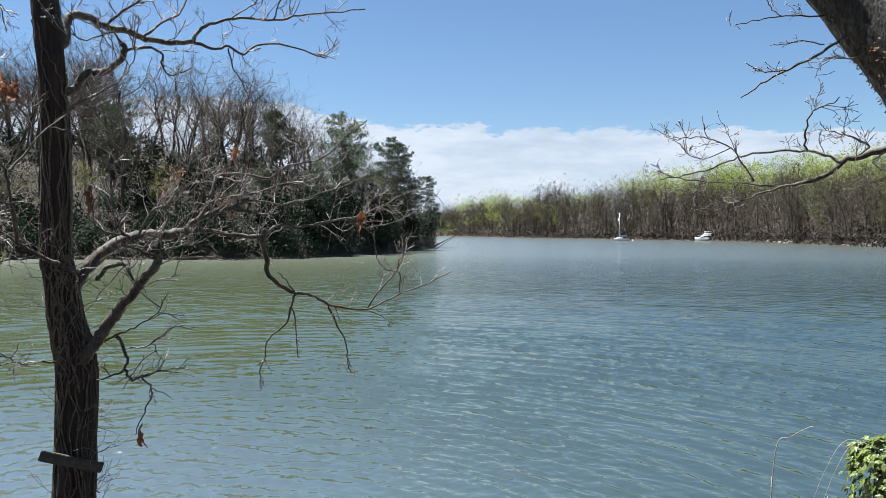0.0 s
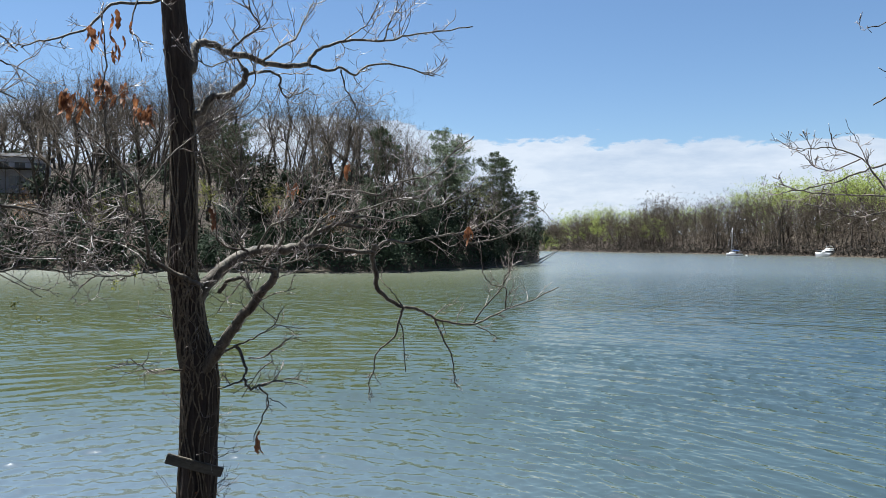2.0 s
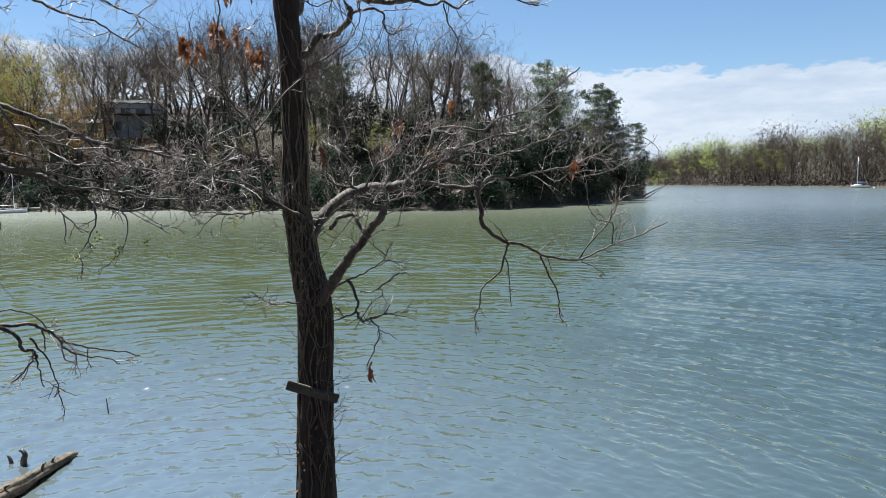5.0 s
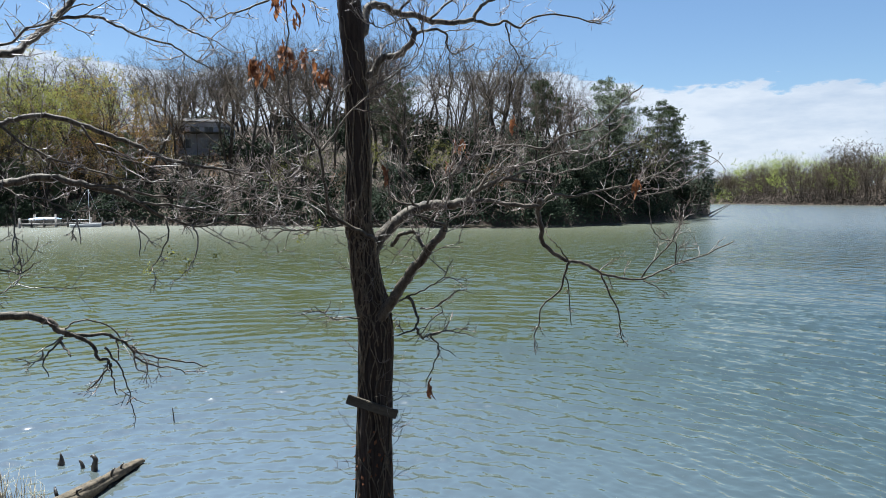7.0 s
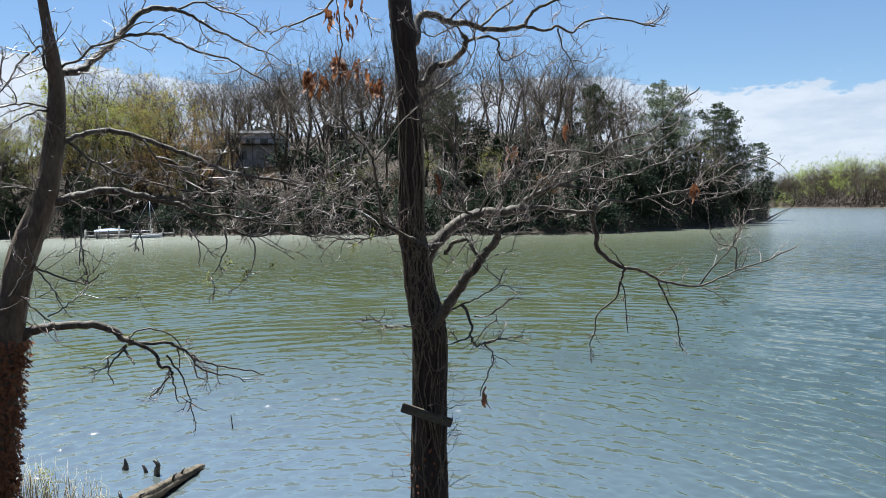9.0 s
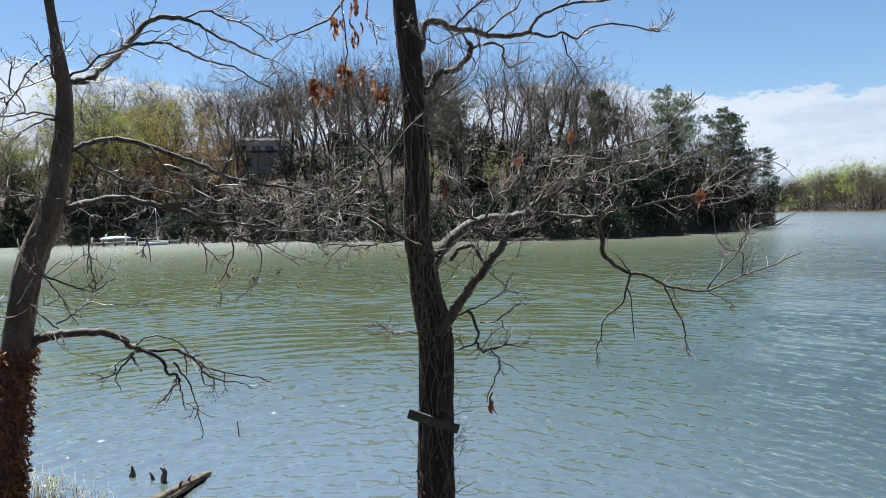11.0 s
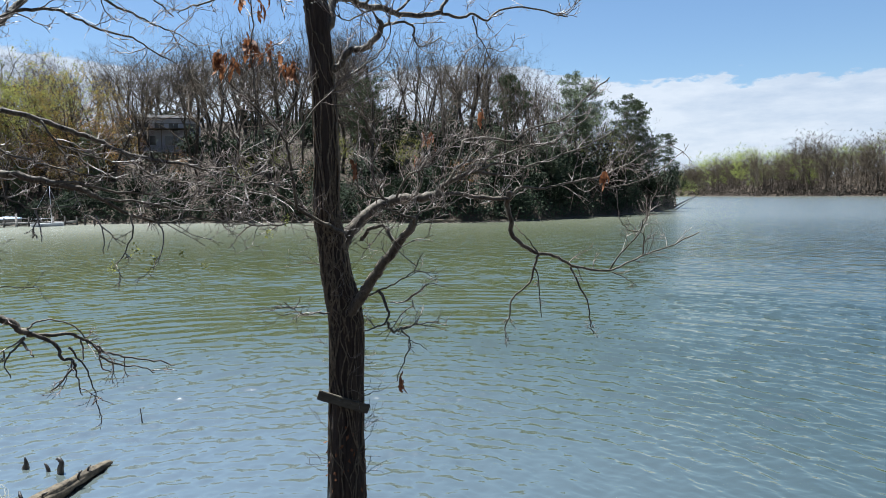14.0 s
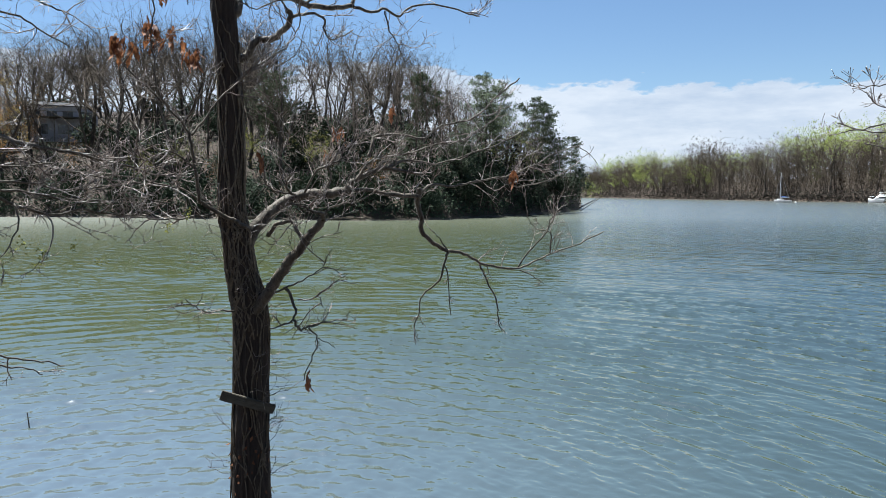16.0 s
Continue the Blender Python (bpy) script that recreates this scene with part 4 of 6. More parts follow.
    limb([(1.26, 1.07, 2.10), (1.22, 1.00, 2.18), (1.18, 0.95, 2.25)], 0.0070, 0.0027, twigs=1, up=0.4)
    limb([(0.73, 0.62, 2.84), (0.74, 0.66, 2.93), (0.76, 0.71, 3.01), (0.91, 0.83, 3.03), (1.08, 0.95, 3.00), (1.22, 1.06, 3.11), (1.47, 1.22, 3.19), (1.64, 1.34, 3.37), (1.81, 1.45, 3.53)], 0.0154, 0.0054, twigs=9, up=0.3)
    limb([(0.66, 0.49, 2.65), (0.75, 0.61, 2.81), (0.85, 0.70, 2.85), (1.00, 0.81, 2.88), (1.19, 0.95, 2.95), (1.40, 1.08, 2.99), (1.61, 1.22, 3.16)], 0.0130, 0.0047, twigs=9, up=0.5)
    limb([(0.86, 0.66, 2.76), (1.00, 0.82, 2.82), (1.18, 1.00, 2.80), (1.38, 1.19, 2.87), (1.63, 1.40, 2.97), (1.81, 1.55, 3.09)], 0.0110, 0.0049, twigs=8, up=0.4)
    limb([(1.64, 1.33, 2.68), (1.80, 1.46, 2.74), (1.96, 1.59, 2.82), (2.10, 1.71, 2.91), (2.35, 1.88, 3.00)], 0.0096, 0.0039, twigs=7, up=0.3)
    limb([(0.46, 0.32, 2.56), (0.53, 0.32, 2.68), (0.52, 0.29, 2.80), (0.64, 0.30, 2.92), (0.68, 0.29, 3.04)], 0.0106, 0.0042, twigs=7, up=0.6)
    limb([(0.32, 0.16, 2.54), (0.28, 0.09, 2.62), (0.33, 0.06, 2.73), (0.28, -0.02, 2.83), (0.34, -0.06, 2.96)], 0.0104, 0.0040, twigs=7, up=0.6)
    limb([(0.30, 0.14, 2.56), (0.20, 0.07, 2.59), (0.14, 0.02, 2.65), (0.15, -0.00, 2.79), (0.14, -0.04, 2.90)], 0.0094, 0.0037, twigs=4, up=0.4)
    limb([(0.38, 0.18, 2.57), (0.46, 0.18, 2.72), (0.59, 0.21, 2.78), (0.74, 0.23, 2.88), (0.84, 0.24, 3.00)], 0.0094, 0.0037, twigs=7, up=0.5)
    limb([(0.05, -0.03, 1.69), (0.14, -0.05, 1.81), (0.22, -0.06, 1.91), (0.30, -0.08, 2.01), (0.37, -0.10, 2.10), (0.47, -0.12, 2.20), (0.52, -0.13, 2.27), (0.60, -0.15, 2.34), (0.64, -0.16, 2.40)], 0.0504, 0.0252, twigs=3, up=0.3)
    limb([(0.64, -0.16, 2.40), (0.64, -0.19, 2.44), (0.58, -0.23, 2.45), (0.55, -0.27, 2.48), (0.48, -0.33, 2.50)], 0.0155, 0.0057, twigs=4, up=0.3)
    limb([(0.64, -0.16, 2.39), (0.67, -0.13, 2.46), (0.73, -0.09, 2.49), (0.84, -0.03, 2.51), (0.94, 0.04, 2.57)], 0.0097, 0.0039, twigs=6, up=0.4)
    limb([(0.14, 0.07, 2.26), (0.21, 0.04, 2.34), (0.33, 0.02, 2.37), (0.38, 0.00, 2.33), (0.43, -0.03, 2.27)], 0.0167, 0.0121, twigs=3, up=0.5)
    limb([(0.36, -0.17, 1.93), (0.41, -0.19, 1.87), (0.46, -0.22, 1.78), (0.45, -0.26, 1.72), (0.40, -0.33, 1.69), (0.34, -0.39, 1.68)], 0.0139, 0.0039, twigs=1, up=-0.2)
    limb([(0.49, -0.33, 1.73), (0.52, -0.30, 1.66), (0.57, -0.26, 1.68), (0.65, -0.21, 1.70), (0.79, -0.11, 1.71)], 0.0096, 0.0035, twigs=3, up=0.3)
    limb([(0.58, -0.30, 1.68), (0.63, -0.27, 1.60), (0.60, -0.29, 1.48), (0.56, -0.30, 1.39), (0.54, -0.31, 1.32)], 0.0068, 0.0029, twigs=1, up=-0.3)
    limb([(0.63, -0.27, 1.60), (0.69, -0.25, 1.57), (0.74, -0.23, 1.53)], 0.0039, 0.0023)
    limb([(0.30, -0.19, 1.89), (0.43, -0.19, 1.95), (0.56, -0.20, 2.01), (0.65, -0.21, 2.08), (0.73, -0.24, 2.20)], 0.0080, 0.0029, twigs=2, up=0.4)
    limb([(0.48, -0.23, 1.85), (0.58, -0.23, 1.86), (0.63, -0.24, 1.88), (0.67, -0.26, 1.81)], 0.0059, 0.0029, twigs=2, up=0.2)
    limb([(-0.04, -0.13, 1.74), (-0.08, -0.28, 1.77), (-0.10, -0.38, 1.77), (-0.11, -0.51, 1.83), (-0.12, -0.63, 1.90)], 0.0083, 0.0029, twigs=3, up=0.3)
    limb([(0.10, -0.12, 2.31), (0.03, -0.19, 2.37), (-0.05, -0.27, 2.43), (-0.14, -0.37, 2.52), (-0.13, -0.44, 2.71), (-0.12, -0.49, 2.86), (-0.13, -0.54, 2.98), (-0.20, -0.66, 3.12), (-0.27, -0.77, 3.23), (-0.34, -0.88, 3.34)], 0.0183, 0.0047, twigs=9, up=0.5)
    limb([(-0.11, -0.51, 2.94), (-0.04, -0.43, 3.07), (0.02, -0.36, 3.19), (0.12, -0.26, 3.33), (0.23, -0.17, 3.44), (0.37, -0.05, 3.60)], 0.0078, 0.0031, twigs=6, up=0.4)
    limb([(-0.12, -0.74, 3.09), (-0.17, -0.79, 3.19), (-0.17, -0.81, 3.35), (-0.17, -0.84, 3.53), (-0.14, -0.84, 3.70), (-0.15, -0.88, 3.94)], 0.0075, 0.0038, twigs=5, up=0.3)
    limb([(-0.17, -0.31, 2.52), (-0.23, -0.42, 2.59), (-0.30, -0.53, 2.62), (-0.41, -0.72, 2.67), (-0.49, -0.86, 2.69)], 0.0091, 0.0034, twigs=8, up=0.4)
    limb([(-0.06, -0.25, 2.43), (-0.16, -0.40, 2.42), (-0.26, -0.54, 2.40), (-0.35, -0.69, 2.42), (-0.42, -0.81, 2.41)], 0.0081, 0.0034, twigs=7, up=0.3)
    limb([(-0.10, -0.50, 2.74), (-0.17, -0.67, 2.83), (-0.22, -0.80, 2.78), (-0.28, -0.97, 2.78)], 0.0077, 0.0029, twigs=7, up=0.3)
    limb([(-0.10, -0.16, 4.31), (-0.18, -0.27, 4.21), (-0.34, -0.47, 4.14), (-0.41, -0.61, 3.96), (-0.49, -0.74, 3.87), (-0.56, -0.86, 3.81), (-0.61, -0.95, 3.75)], 0.0150, 0.0039, twigs=6, up=-0.1)
    limb([(-0.18, -0.43, 4.19), (-0.19, -0.50, 3.96), (-0.16, -0.49, 3.92), (-0.11, -0.51, 3.76)], 0.0062, 0.0030, twigs=3, up=-0.2)
    t.done("fine crooked budding twigs")
    return t


def left_tree():
    t = NearTree("leaning_tree", (-4.40, 2.84, 1.20), "grey-brown curved bare tree with dead ivy on its foot", 4, 1.0, 0.72)
    limb = t.limb
    t.trunk([(-0.016, -0.024, 0.281, 0.108), (0.003, 0.005, 0.692, 0.088), (0.018, 0.028, 0.957, 0.078), (0.034, 0.051, 1.237, 0.078), (0.057, 0.083, 1.577, 0.081), (0.081, 0.119, 1.918, 0.083), (0.103, 0.148, 2.122, 0.079), (0.128, 0.183, 2.326, 0.079), (0.165, 0.233, 2.496, 0.079), (0.205, 0.286, 2.668, 0.071), (0.239, 0.330, 2.876, 0.063), (0.260, 0.357, 3.085, 0.057), (0.274, 0.374, 3.295, 0.050), (0.275, 0.375, 3.468, 0.043), (0.255, 0.349, 3.759, 0.030), (0.240, 0.331, 3.979, 0.027), (0.227, 0.314, 4.248, 0.025), (0.216, 0.301, 4.650, 0.019)], "smooth grey-brown trunk", M_SMOOTHBARK)
    limb([(0.27, 0.38, 3.44), (0.27, 0.42, 3.49), (0.29, 0.47, 3.51), (0.31, 0.55, 3.53), (0.32, 0.62, 3.60), (0.34, 0.71, 3.68), (0.35, 0.80, 3.78), (0.37, 0.88, 3.87), (0.39, 0.96, 3.96), (0.42, 1.05, 4.02), (0.48, 1.20, 4.03)], 0.0300, 0.0175, twigs=8, up=0.5)
    limb([(0.48, 1.20, 4.03), (0.54, 1.30, 4.00), (0.60, 1.40, 3.94), (0.69, 1.54, 3.88), (0.78, 1.67, 3.82), (0.84, 1.76, 3.79)], 0.0132, 0.0045, twigs=8, up=0.4)
    limb([(0.48, 1.20, 4.03), (0.55, 1.35, 4.11), (0.62, 1.51, 4.08), (0.69, 1.66, 4.05), (0.77, 1.83, 3.93)], 0.0088, 0.0046, twigs=7, up=0.4)
    limb([(0.35, 0.77, 3.77), (0.40, 0.91, 3.81), (0.46, 1.05, 3.83), (0.51, 1.16, 3.80), (0.58, 1.30, 3.75), (0.68, 1.48, 3.72), (0.75, 1.61, 3.65), (0.84, 1.75, 3.57)], 0.0126, 0.0045, twigs=9, up=0.4)
    limb([(0.29, 0.40, 3.48), (0.30, 0.40, 3.53), (0.37, 0.46, 3.57), (0.44, 0.51, 3.65), (0.54, 0.60, 3.70), (0.63, 0.66, 3.79), (0.73, 0.74, 3.82)], 0.0100, 0.0040, twigs=6, up=0.5)
    limb([(0.27, 0.38, 3.46), (0.27, 0.31, 3.51), (0.31, 0.27, 3.62), (0.31, 0.21, 3.59), (0.30, 0.12, 3.51), (0.32, 0.03, 3.39), (0.33, -0.05, 3.29)], 0.0100, 0.0038, twigs=6, up=0.3)
    limb([(0.25, 0.36, 3.27), (0.26, 0.21, 3.28), (0.28, 0.05, 3.25), (0.29, -0.09, 3.22)], 0.0080, 0.0038, twigs=4, up=0.4)
    limb([(0.26, 0.36, 3.25), (0.25, 0.27, 3.25), (0.25, 0.17, 3.20), (0.26, 0.06, 3.13), (0.29, -0.10, 3.00)], 0.0080, 0.0037, twigs=4, up=0.4)
    limb([(0.26, 0.36, 3.55), (0.25, 0.26, 3.48), (0.23, 0.13, 3.42), (0.23, -0.01, 3.33)], 0.0060, 0.0029, twigs=4, up=0.4)
    limb([(0.27, 0.38, 3.02), (0.30, 0.42, 3.08), (0.36, 0.51, 3.12), (0.47, 0.65, 3.14), (0.56, 0.77, 3.10), (0.67, 0.90, 3.03), (0.76, 1.01, 2.98), (0.86, 1.11, 2.91), (0.99, 1.24, 2.85)], 0.0198, 0.0141, twigs=8, up=0.1)
    limb([(0.99, 1.24, 2.85), (1.13, 1.42, 2.82), (1.25, 1.55, 2.78), (1.35, 1.66, 2.74), (1.46, 1.77, 2.69), (1.60, 1.90, 2.70)], 0.0121, 0.0042, twigs=10, up=0.2)
    limb([(0.91, 1.05, 2.91), (1.02, 1.14, 2.77), (1.13, 1.23, 2.72), (1.28, 1.34, 2.68), (1.47, 1.47, 2.64), (1.67, 1.59, 2.61)], 0.0099, 0.0039, twigs=11, up=0.2)
    limb([(0.25, 0.36, 2.69), (0.30, 0.40, 2.72), (0.37, 0.46, 2.74), (0.50, 0.58, 2.76), (0.63, 0.69, 2.72), (0.76, 0.79, 2.68), (0.87, 0.87, 2.62)], 0.0336, 0.0174, twigs=7, up=0.3)
    limb([(0.87, 0.87, 2.62), (0.94, 0.97, 2.54), (1.01, 1.07, 2.48), (1.11, 1.19, 2.44), (1.21, 1.30, 2.47), (1.37, 1.47, 2.43), (1.54, 1.63, 2.45)], 0.0136, 0.0040, twigs=12, up=0.3)
    limb([(0.75, 0.61, 2.71), (0.83, 0.76, 2.70), (0.93, 0.91, 2.65), (1.05, 1.09, 2.63), (1.19, 1.27, 2.59), (1.35, 1.44, 2.62), (1.51, 1.61, 2.57)], 0.0114, 0.0040, twigs=13, up=0.3)
    limb([(0.96, 0.82, 2.60), (1.09, 0.99, 2.58), (1.20, 1.13, 2.54), (1.38, 1.32, 2.52), (1.49, 1.43, 2.54), (1.66, 1.59, 2.51)], 0.0095, 0.0039, twigs=12, up=0.3)
    limb([(0.30, 0.41, 3.07), (0.41, 0.50, 2.95), (0.54, 0.59, 2.87), (0.67, 0.69, 2.82), (0.81, 0.79, 2.76), (1.02, 0.92, 2.73), (1.23, 1.05, 2.75)], 0.0089, 0.0038, twigs=12, up=0.2)
    limb([(0.74, 0.60, 3.07), (0.80, 0.67, 2.93), (0.92, 0.78, 2.87), (1.02, 0.87, 2.82), (1.12, 0.96, 2.75)], 0.0076, 0.0034, twigs=9, up=0.2)
    limb([(0.36, 0.33, 2.71), (0.44, 0.38, 2.66), (0.57, 0.47, 2.62), (0.71, 0.55, 2.55), (0.86, 0.64, 2.56), (0.98, 0.70, 2.48)], 0.0077, 0.0033, twigs=9, up=0.0)
    limb([(1.00, 0.99, 2.51), (1.04, 0.98, 2.39), (1.01, 0.90, 2.24), (0.99, 0.84, 2.17)], 0.0068, 0.0029, twigs=5, up=-0.3)
    limb([(1.13, 1.10, 2.45), (1.18, 1.09, 2.34), (1.17, 1.02, 2.20), (1.15, 0.99, 2.16)], 0.0058, 0.0029, twigs=5, up=-0.3)
    limb([(0.50, 0.34, 2.65), (0.51, 0.30, 2.52), (0.55, 0.28, 2.35), (0.58, 0.28, 2.24)], 0.0066, 0.0028, twigs=3, up=-0.3)
    limb([(0.70, 0.56, 2.55), (0.75, 0.54, 2.44), (0.79, 0.51, 2.36)], 0.0057, 0.0028, twigs=2, up=-0.3)
    limb([(0.93, 0.79, 2.50), (0.98, 0.78, 2.40), (1.02, 0.74, 2.27)], 0.0057, 0.0028, twigs=2, up=-0.3)
    limb([(0.21, 0.29, 2.75), (0.21, 0.15, 2.78), (0.22, -0.03, 2.78)], 0.0079, 0.0038, twigs=4, up=0.4)
    limb([(0.15, 0.22, 2.31), (0.25, 0.24, 2.28), (0.41, 0.26, 2.23), (0.55, 0.28, 2.20), (0.66, 0.28, 2.25), (0.72, 0.29, 2.28)], 0.0079, 0.0027, twigs=3, up=0.2)
    limb([(0.17, 0.24, 2.30), (0.29, 0.24, 2.20), (0.41, 0.23, 2.10)], 0.0059, 0.0029, twigs=2, up=0.1)
    limb([(0.25, 0.01, 2.14), (0.28, 0.06, 2.23), (0.31, 0.09, 2.32)], 0.0114, 0.0076, twigs=3, up=0.3)
    limb([(0.26, 0.03, 2.17), (0.32, 0.06, 2.12), (0.38, 0.09, 2.05), (0.45, 0.12, 1.99)], 0.0067, 0.0037, twigs=3, up=0.4)
    limb([(0.36, 0.17, 2.01), (0.41, 0.23, 2.05), (0.46, 0.29, 2.11), (0.50, 0.34, 2.13)], 0.0057, 0.0023, twigs=3, up=0.3)
    limb([(0.12, 0.17, 1.87), (0.16, 0.22, 1.91), (0.20, 0.25, 1.92), (0.29, 0.34, 1.93), (0.41, 0.44, 1.92), (0.48, 0.51, 1.89), (0.53, 0.55, 1.83), (0.57, 0.57, 1.80)], 0.0359, 0.0196, twigs=5, up=0.05)
    limb([(0.57, 0.57, 1.80), (0.62, 0.62, 1.77), (0.67, 0.68, 1.71), (0.69, 0.70, 1.63), (0.73, 0.74, 1.61), (0.75, 0.75, 1.57)], 0.0157, 0.0079, twigs=4, up=-0.2)
    limb([(0.57, 0.57, 1.79), (0.63, 0.68, 1.77), (0.69, 0.77, 1.77), (0.72, 0.83, 1.73), (0.76, 0.89, 1.68), (0.80, 0.95, 1.62), (0.86, 1.04, 1.57), (0.97, 1.19, 1.52), (1.06, 1.29, 1.47)], 0.0137, 0.0041, twigs=8, up=-0.1)
    limb([(0.75, 0.90, 1.67), (0.78, 0.96, 1.57), (0.84, 1.06, 1.51), (0.91, 1.15, 1.48), (0.96, 1.21, 1.43)], 0.0090, 0.0031, twigs=5, up=-0.2)
    limb([(0.75, 0.75, 1.57), (0.69, 0.70, 1.49), (0.64, 0.65, 1.42)], 0.0079, 0.0036, twigs=3, up=-0.3)
    limb([(0.74, 0.75, 1.58), (0.75, 0.76, 1.48), (0.77, 0.77, 1.38)], 0.0069, 0.0030, twigs=2, up=-0.3)
    limb([(0.72, 0.73, 1.69), (0.77, 0.77, 1.59), (0.81, 0.81, 1.47), (0.82, 0.83, 1.31)], 0.0079, 0.0030, twigs=3, up=-0.3)
    limb([(0.56, 0.56, 1.77), (0.54, 0.48, 1.70), (0.53, 0.43, 1.64), (0.58, 0.43, 1.56)], 0.0078, 0.0029, twigs=2, up=-0.2)
    limb([(0.56, 0.56, 1.78), (0.54, 0.45, 1.73), (0.52, 0.36, 1.69)], 0.0059, 0.0023, twigs=2, up=0.0)
    limb([(0.55, 0.55, 1.75), (0.63, 0.53, 1.70), (0.66, 0.52, 1.67)], 0.0098, 0.0039)
    limb([(0.57, 0.57, 1.83), (0.59, 0.62, 1.86), (0.63, 0.69, 1.87), (0.70, 0.81, 1.80), (0.73, 0.88, 1.68)], 0.0069, 0.0040, twigs=4, up=0.1)
    limb([(0.70, 0.85, 1.73), (0.71, 0.86, 1.60), (0.70, 0.85, 1.57)], 0.0060, 0.0030)
    limb([(0.78, 0.92, 1.64), (0.78, 0.93, 1.52), (0.82, 0.97, 1.48)], 0.0060, 0.0030)
    t.done("fine crooked budding twigs")
    return t


def right_tree():
    t = NearTree("overhanging_tree", (2.83, 3.63, 1.40), "thick leaning tree with brown dead leaves on its bark", 5, 0.6)
    limb = t.limb
    t.trunk([(0.069, -0.054, 0.771, 0.208), (0.036, -0.029, 1.316, 0.179), (-0.038, 0.029, 1.973, 0.165), (-0.186, 0.138, 2.561, 0.154), (-0.352, 0.249, 3.069, 0.148), (-0.496, 0.336, 3.358, 0.143), (-0.647, 0.422, 3.615, 0.137), (-0.821, 0.511, 3.901, 0.129), (-1.033, 0.607, 4.282, 0.113)], "dark bark with lichen", M_LICHENBARK)
    limb([(0.08, 0.31, 2.90), (-0.05, 0.37, 2.89), (-0.20, 0.43, 2.88), (-0.38, 0.50, 2.84), (-0.50, 0.54, 2.81), (-0.58, 0.56, 2.79), (-0.64, 0.58, 2.72), (-0.72, 0.60, 2.68), (-0.84, 0.63, 2.65)], 0.0280, 0.0107, twigs=3, up=0.6)
    limb([(-0.84, 0.63, 2.65), (-0.93, 0.71, 2.65), (-1.03, 0.79, 2.67), (-1.19, 0.90, 2.69), (-1.36, 1.01, 2.72), (-1.48, 1.08, 2.77)], 0.0071, 0.0037, twigs=5, up=0.4)
    limb([(-0.62, 0.52, 2.77), (-0.67, 0.55, 2.81), (-0.73, 0.59, 2.84), (-0.88, 0.68, 2.85), (-1.04, 0.77, 2.84), (-1.12, 0.82, 2.81), (-1.24, 0.87, 2.76), (-1.39, 0.94, 2.72), (-1.49, 0.98, 2.71)], 0.0089, 0.0033, twigs=4, up=0.4)
    limb([(-0.86, 0.64, 2.65), (-0.96, 0.68, 2.62), (-1.06, 0.72, 2.58), (-1.16, 0.76, 2.56), (-1.28, 0.81, 2.60), (-1.41, 0.85, 2.64)], 0.0080, 0.0032, twigs=5, up=0.5)
    limb([(-0.77, 0.60, 2.84), (-0.79, 0.58, 2.93), (-0.78, 0.55, 3.03), (-0.75, 0.51, 3.08), (-0.70, 0.46, 3.09), (-0.67, 0.44, 3.12)], 0.0072, 0.0027, twigs=4, up=0.4)
    limb([(-1.02, 0.71, 2.68), (-1.07, 0.76, 2.79), (-1.12, 0.80, 2.88), (-1.23, 0.86, 2.95), (-1.35, 0.93, 2.96), (-1.40, 0.95, 2.95)], 0.0063, 0.0028, twigs=6, up=0.6)
    limb([(-1.14, 0.76, 2.88), (-1.28, 0.81, 2.82), (-1.37, 0.84, 2.86), (-1.41, 0.85, 2.92)], 0.0045, 0.0022, twigs=3, up=0.4)
    limb([(-0.54, 0.48, 2.81), (-0.51, 0.43, 2.86), (-0.62, 0.44, 2.91), (-0.71, 0.45, 2.94)], 0.0054, 0.0026, twigs=4, up=0.5)
    limb([(-0.43, 0.41, 2.82), (-0.50, 0.42, 2.76), (-0.45, 0.36, 2.69), (-0.58, 0.39, 2.63)], 0.0054, 0.0026, twigs=4, up=0.3)
    limb([(-0.34, 0.24, 3.70), (-0.51, 0.29, 3.58), (-0.62, 0.32, 3.49), (-0.73, 0.36, 3.40), (-0.84, 0.38, 3.33), (-1.00, 0.42, 3.25), (-1.13, 0.45, 3.17), (-1.20, 0.46, 3.12)], 0.0127, 0.0034, twigs=3, up=0.4)
    limb([(-0.46, 0.32, 3.65), (-0.62, 0.35, 3.60), (-0.75, 0.39, 3.56), (-0.86, 0.41, 3.55), (-1.00, 0.44, 3.56), (-1.11, 0.45, 3.54), (-1.23, 0.47, 3.52)], 0.0072, 0.0026, twigs=3, up=0.3)
    limb([(-0.79, 0.38, 3.39), (-0.90, 0.39, 3.41), (-0.98, 0.40, 3.40), (-1.07, 0.40, 3.39)], 0.0044, 0.0021, twigs=1, up=0.0)
    limb([(-1.00, 0.37, 3.25), (-1.09, 0.37, 3.24), (-1.16, 0.37, 3.26), (-1.22, 0.36, 3.29)], 0.0043, 0.0020, twigs=1, up=0.0)
    limb([(-0.62, 0.29, 3.32), (-0.71, 0.29, 3.29), (-0.76, 0.30, 3.31), (-0.84, 0.30, 3.28)], 0.0052, 0.0020, twigs=3, up=0.2)
    limb([(-1.02, 0.38, 3.54), (-1.06, 0.40, 3.58), (-1.09, 0.41, 3.64), (-1.10, 0.42, 3.68)], 0.0035, 0.0021, twigs=1, up=0.2)
    t.done("fine crooked budding twigs")
    return t


shore_tree, left_leaner, right_leaner = main_tree(), left_tree(), right_tree()



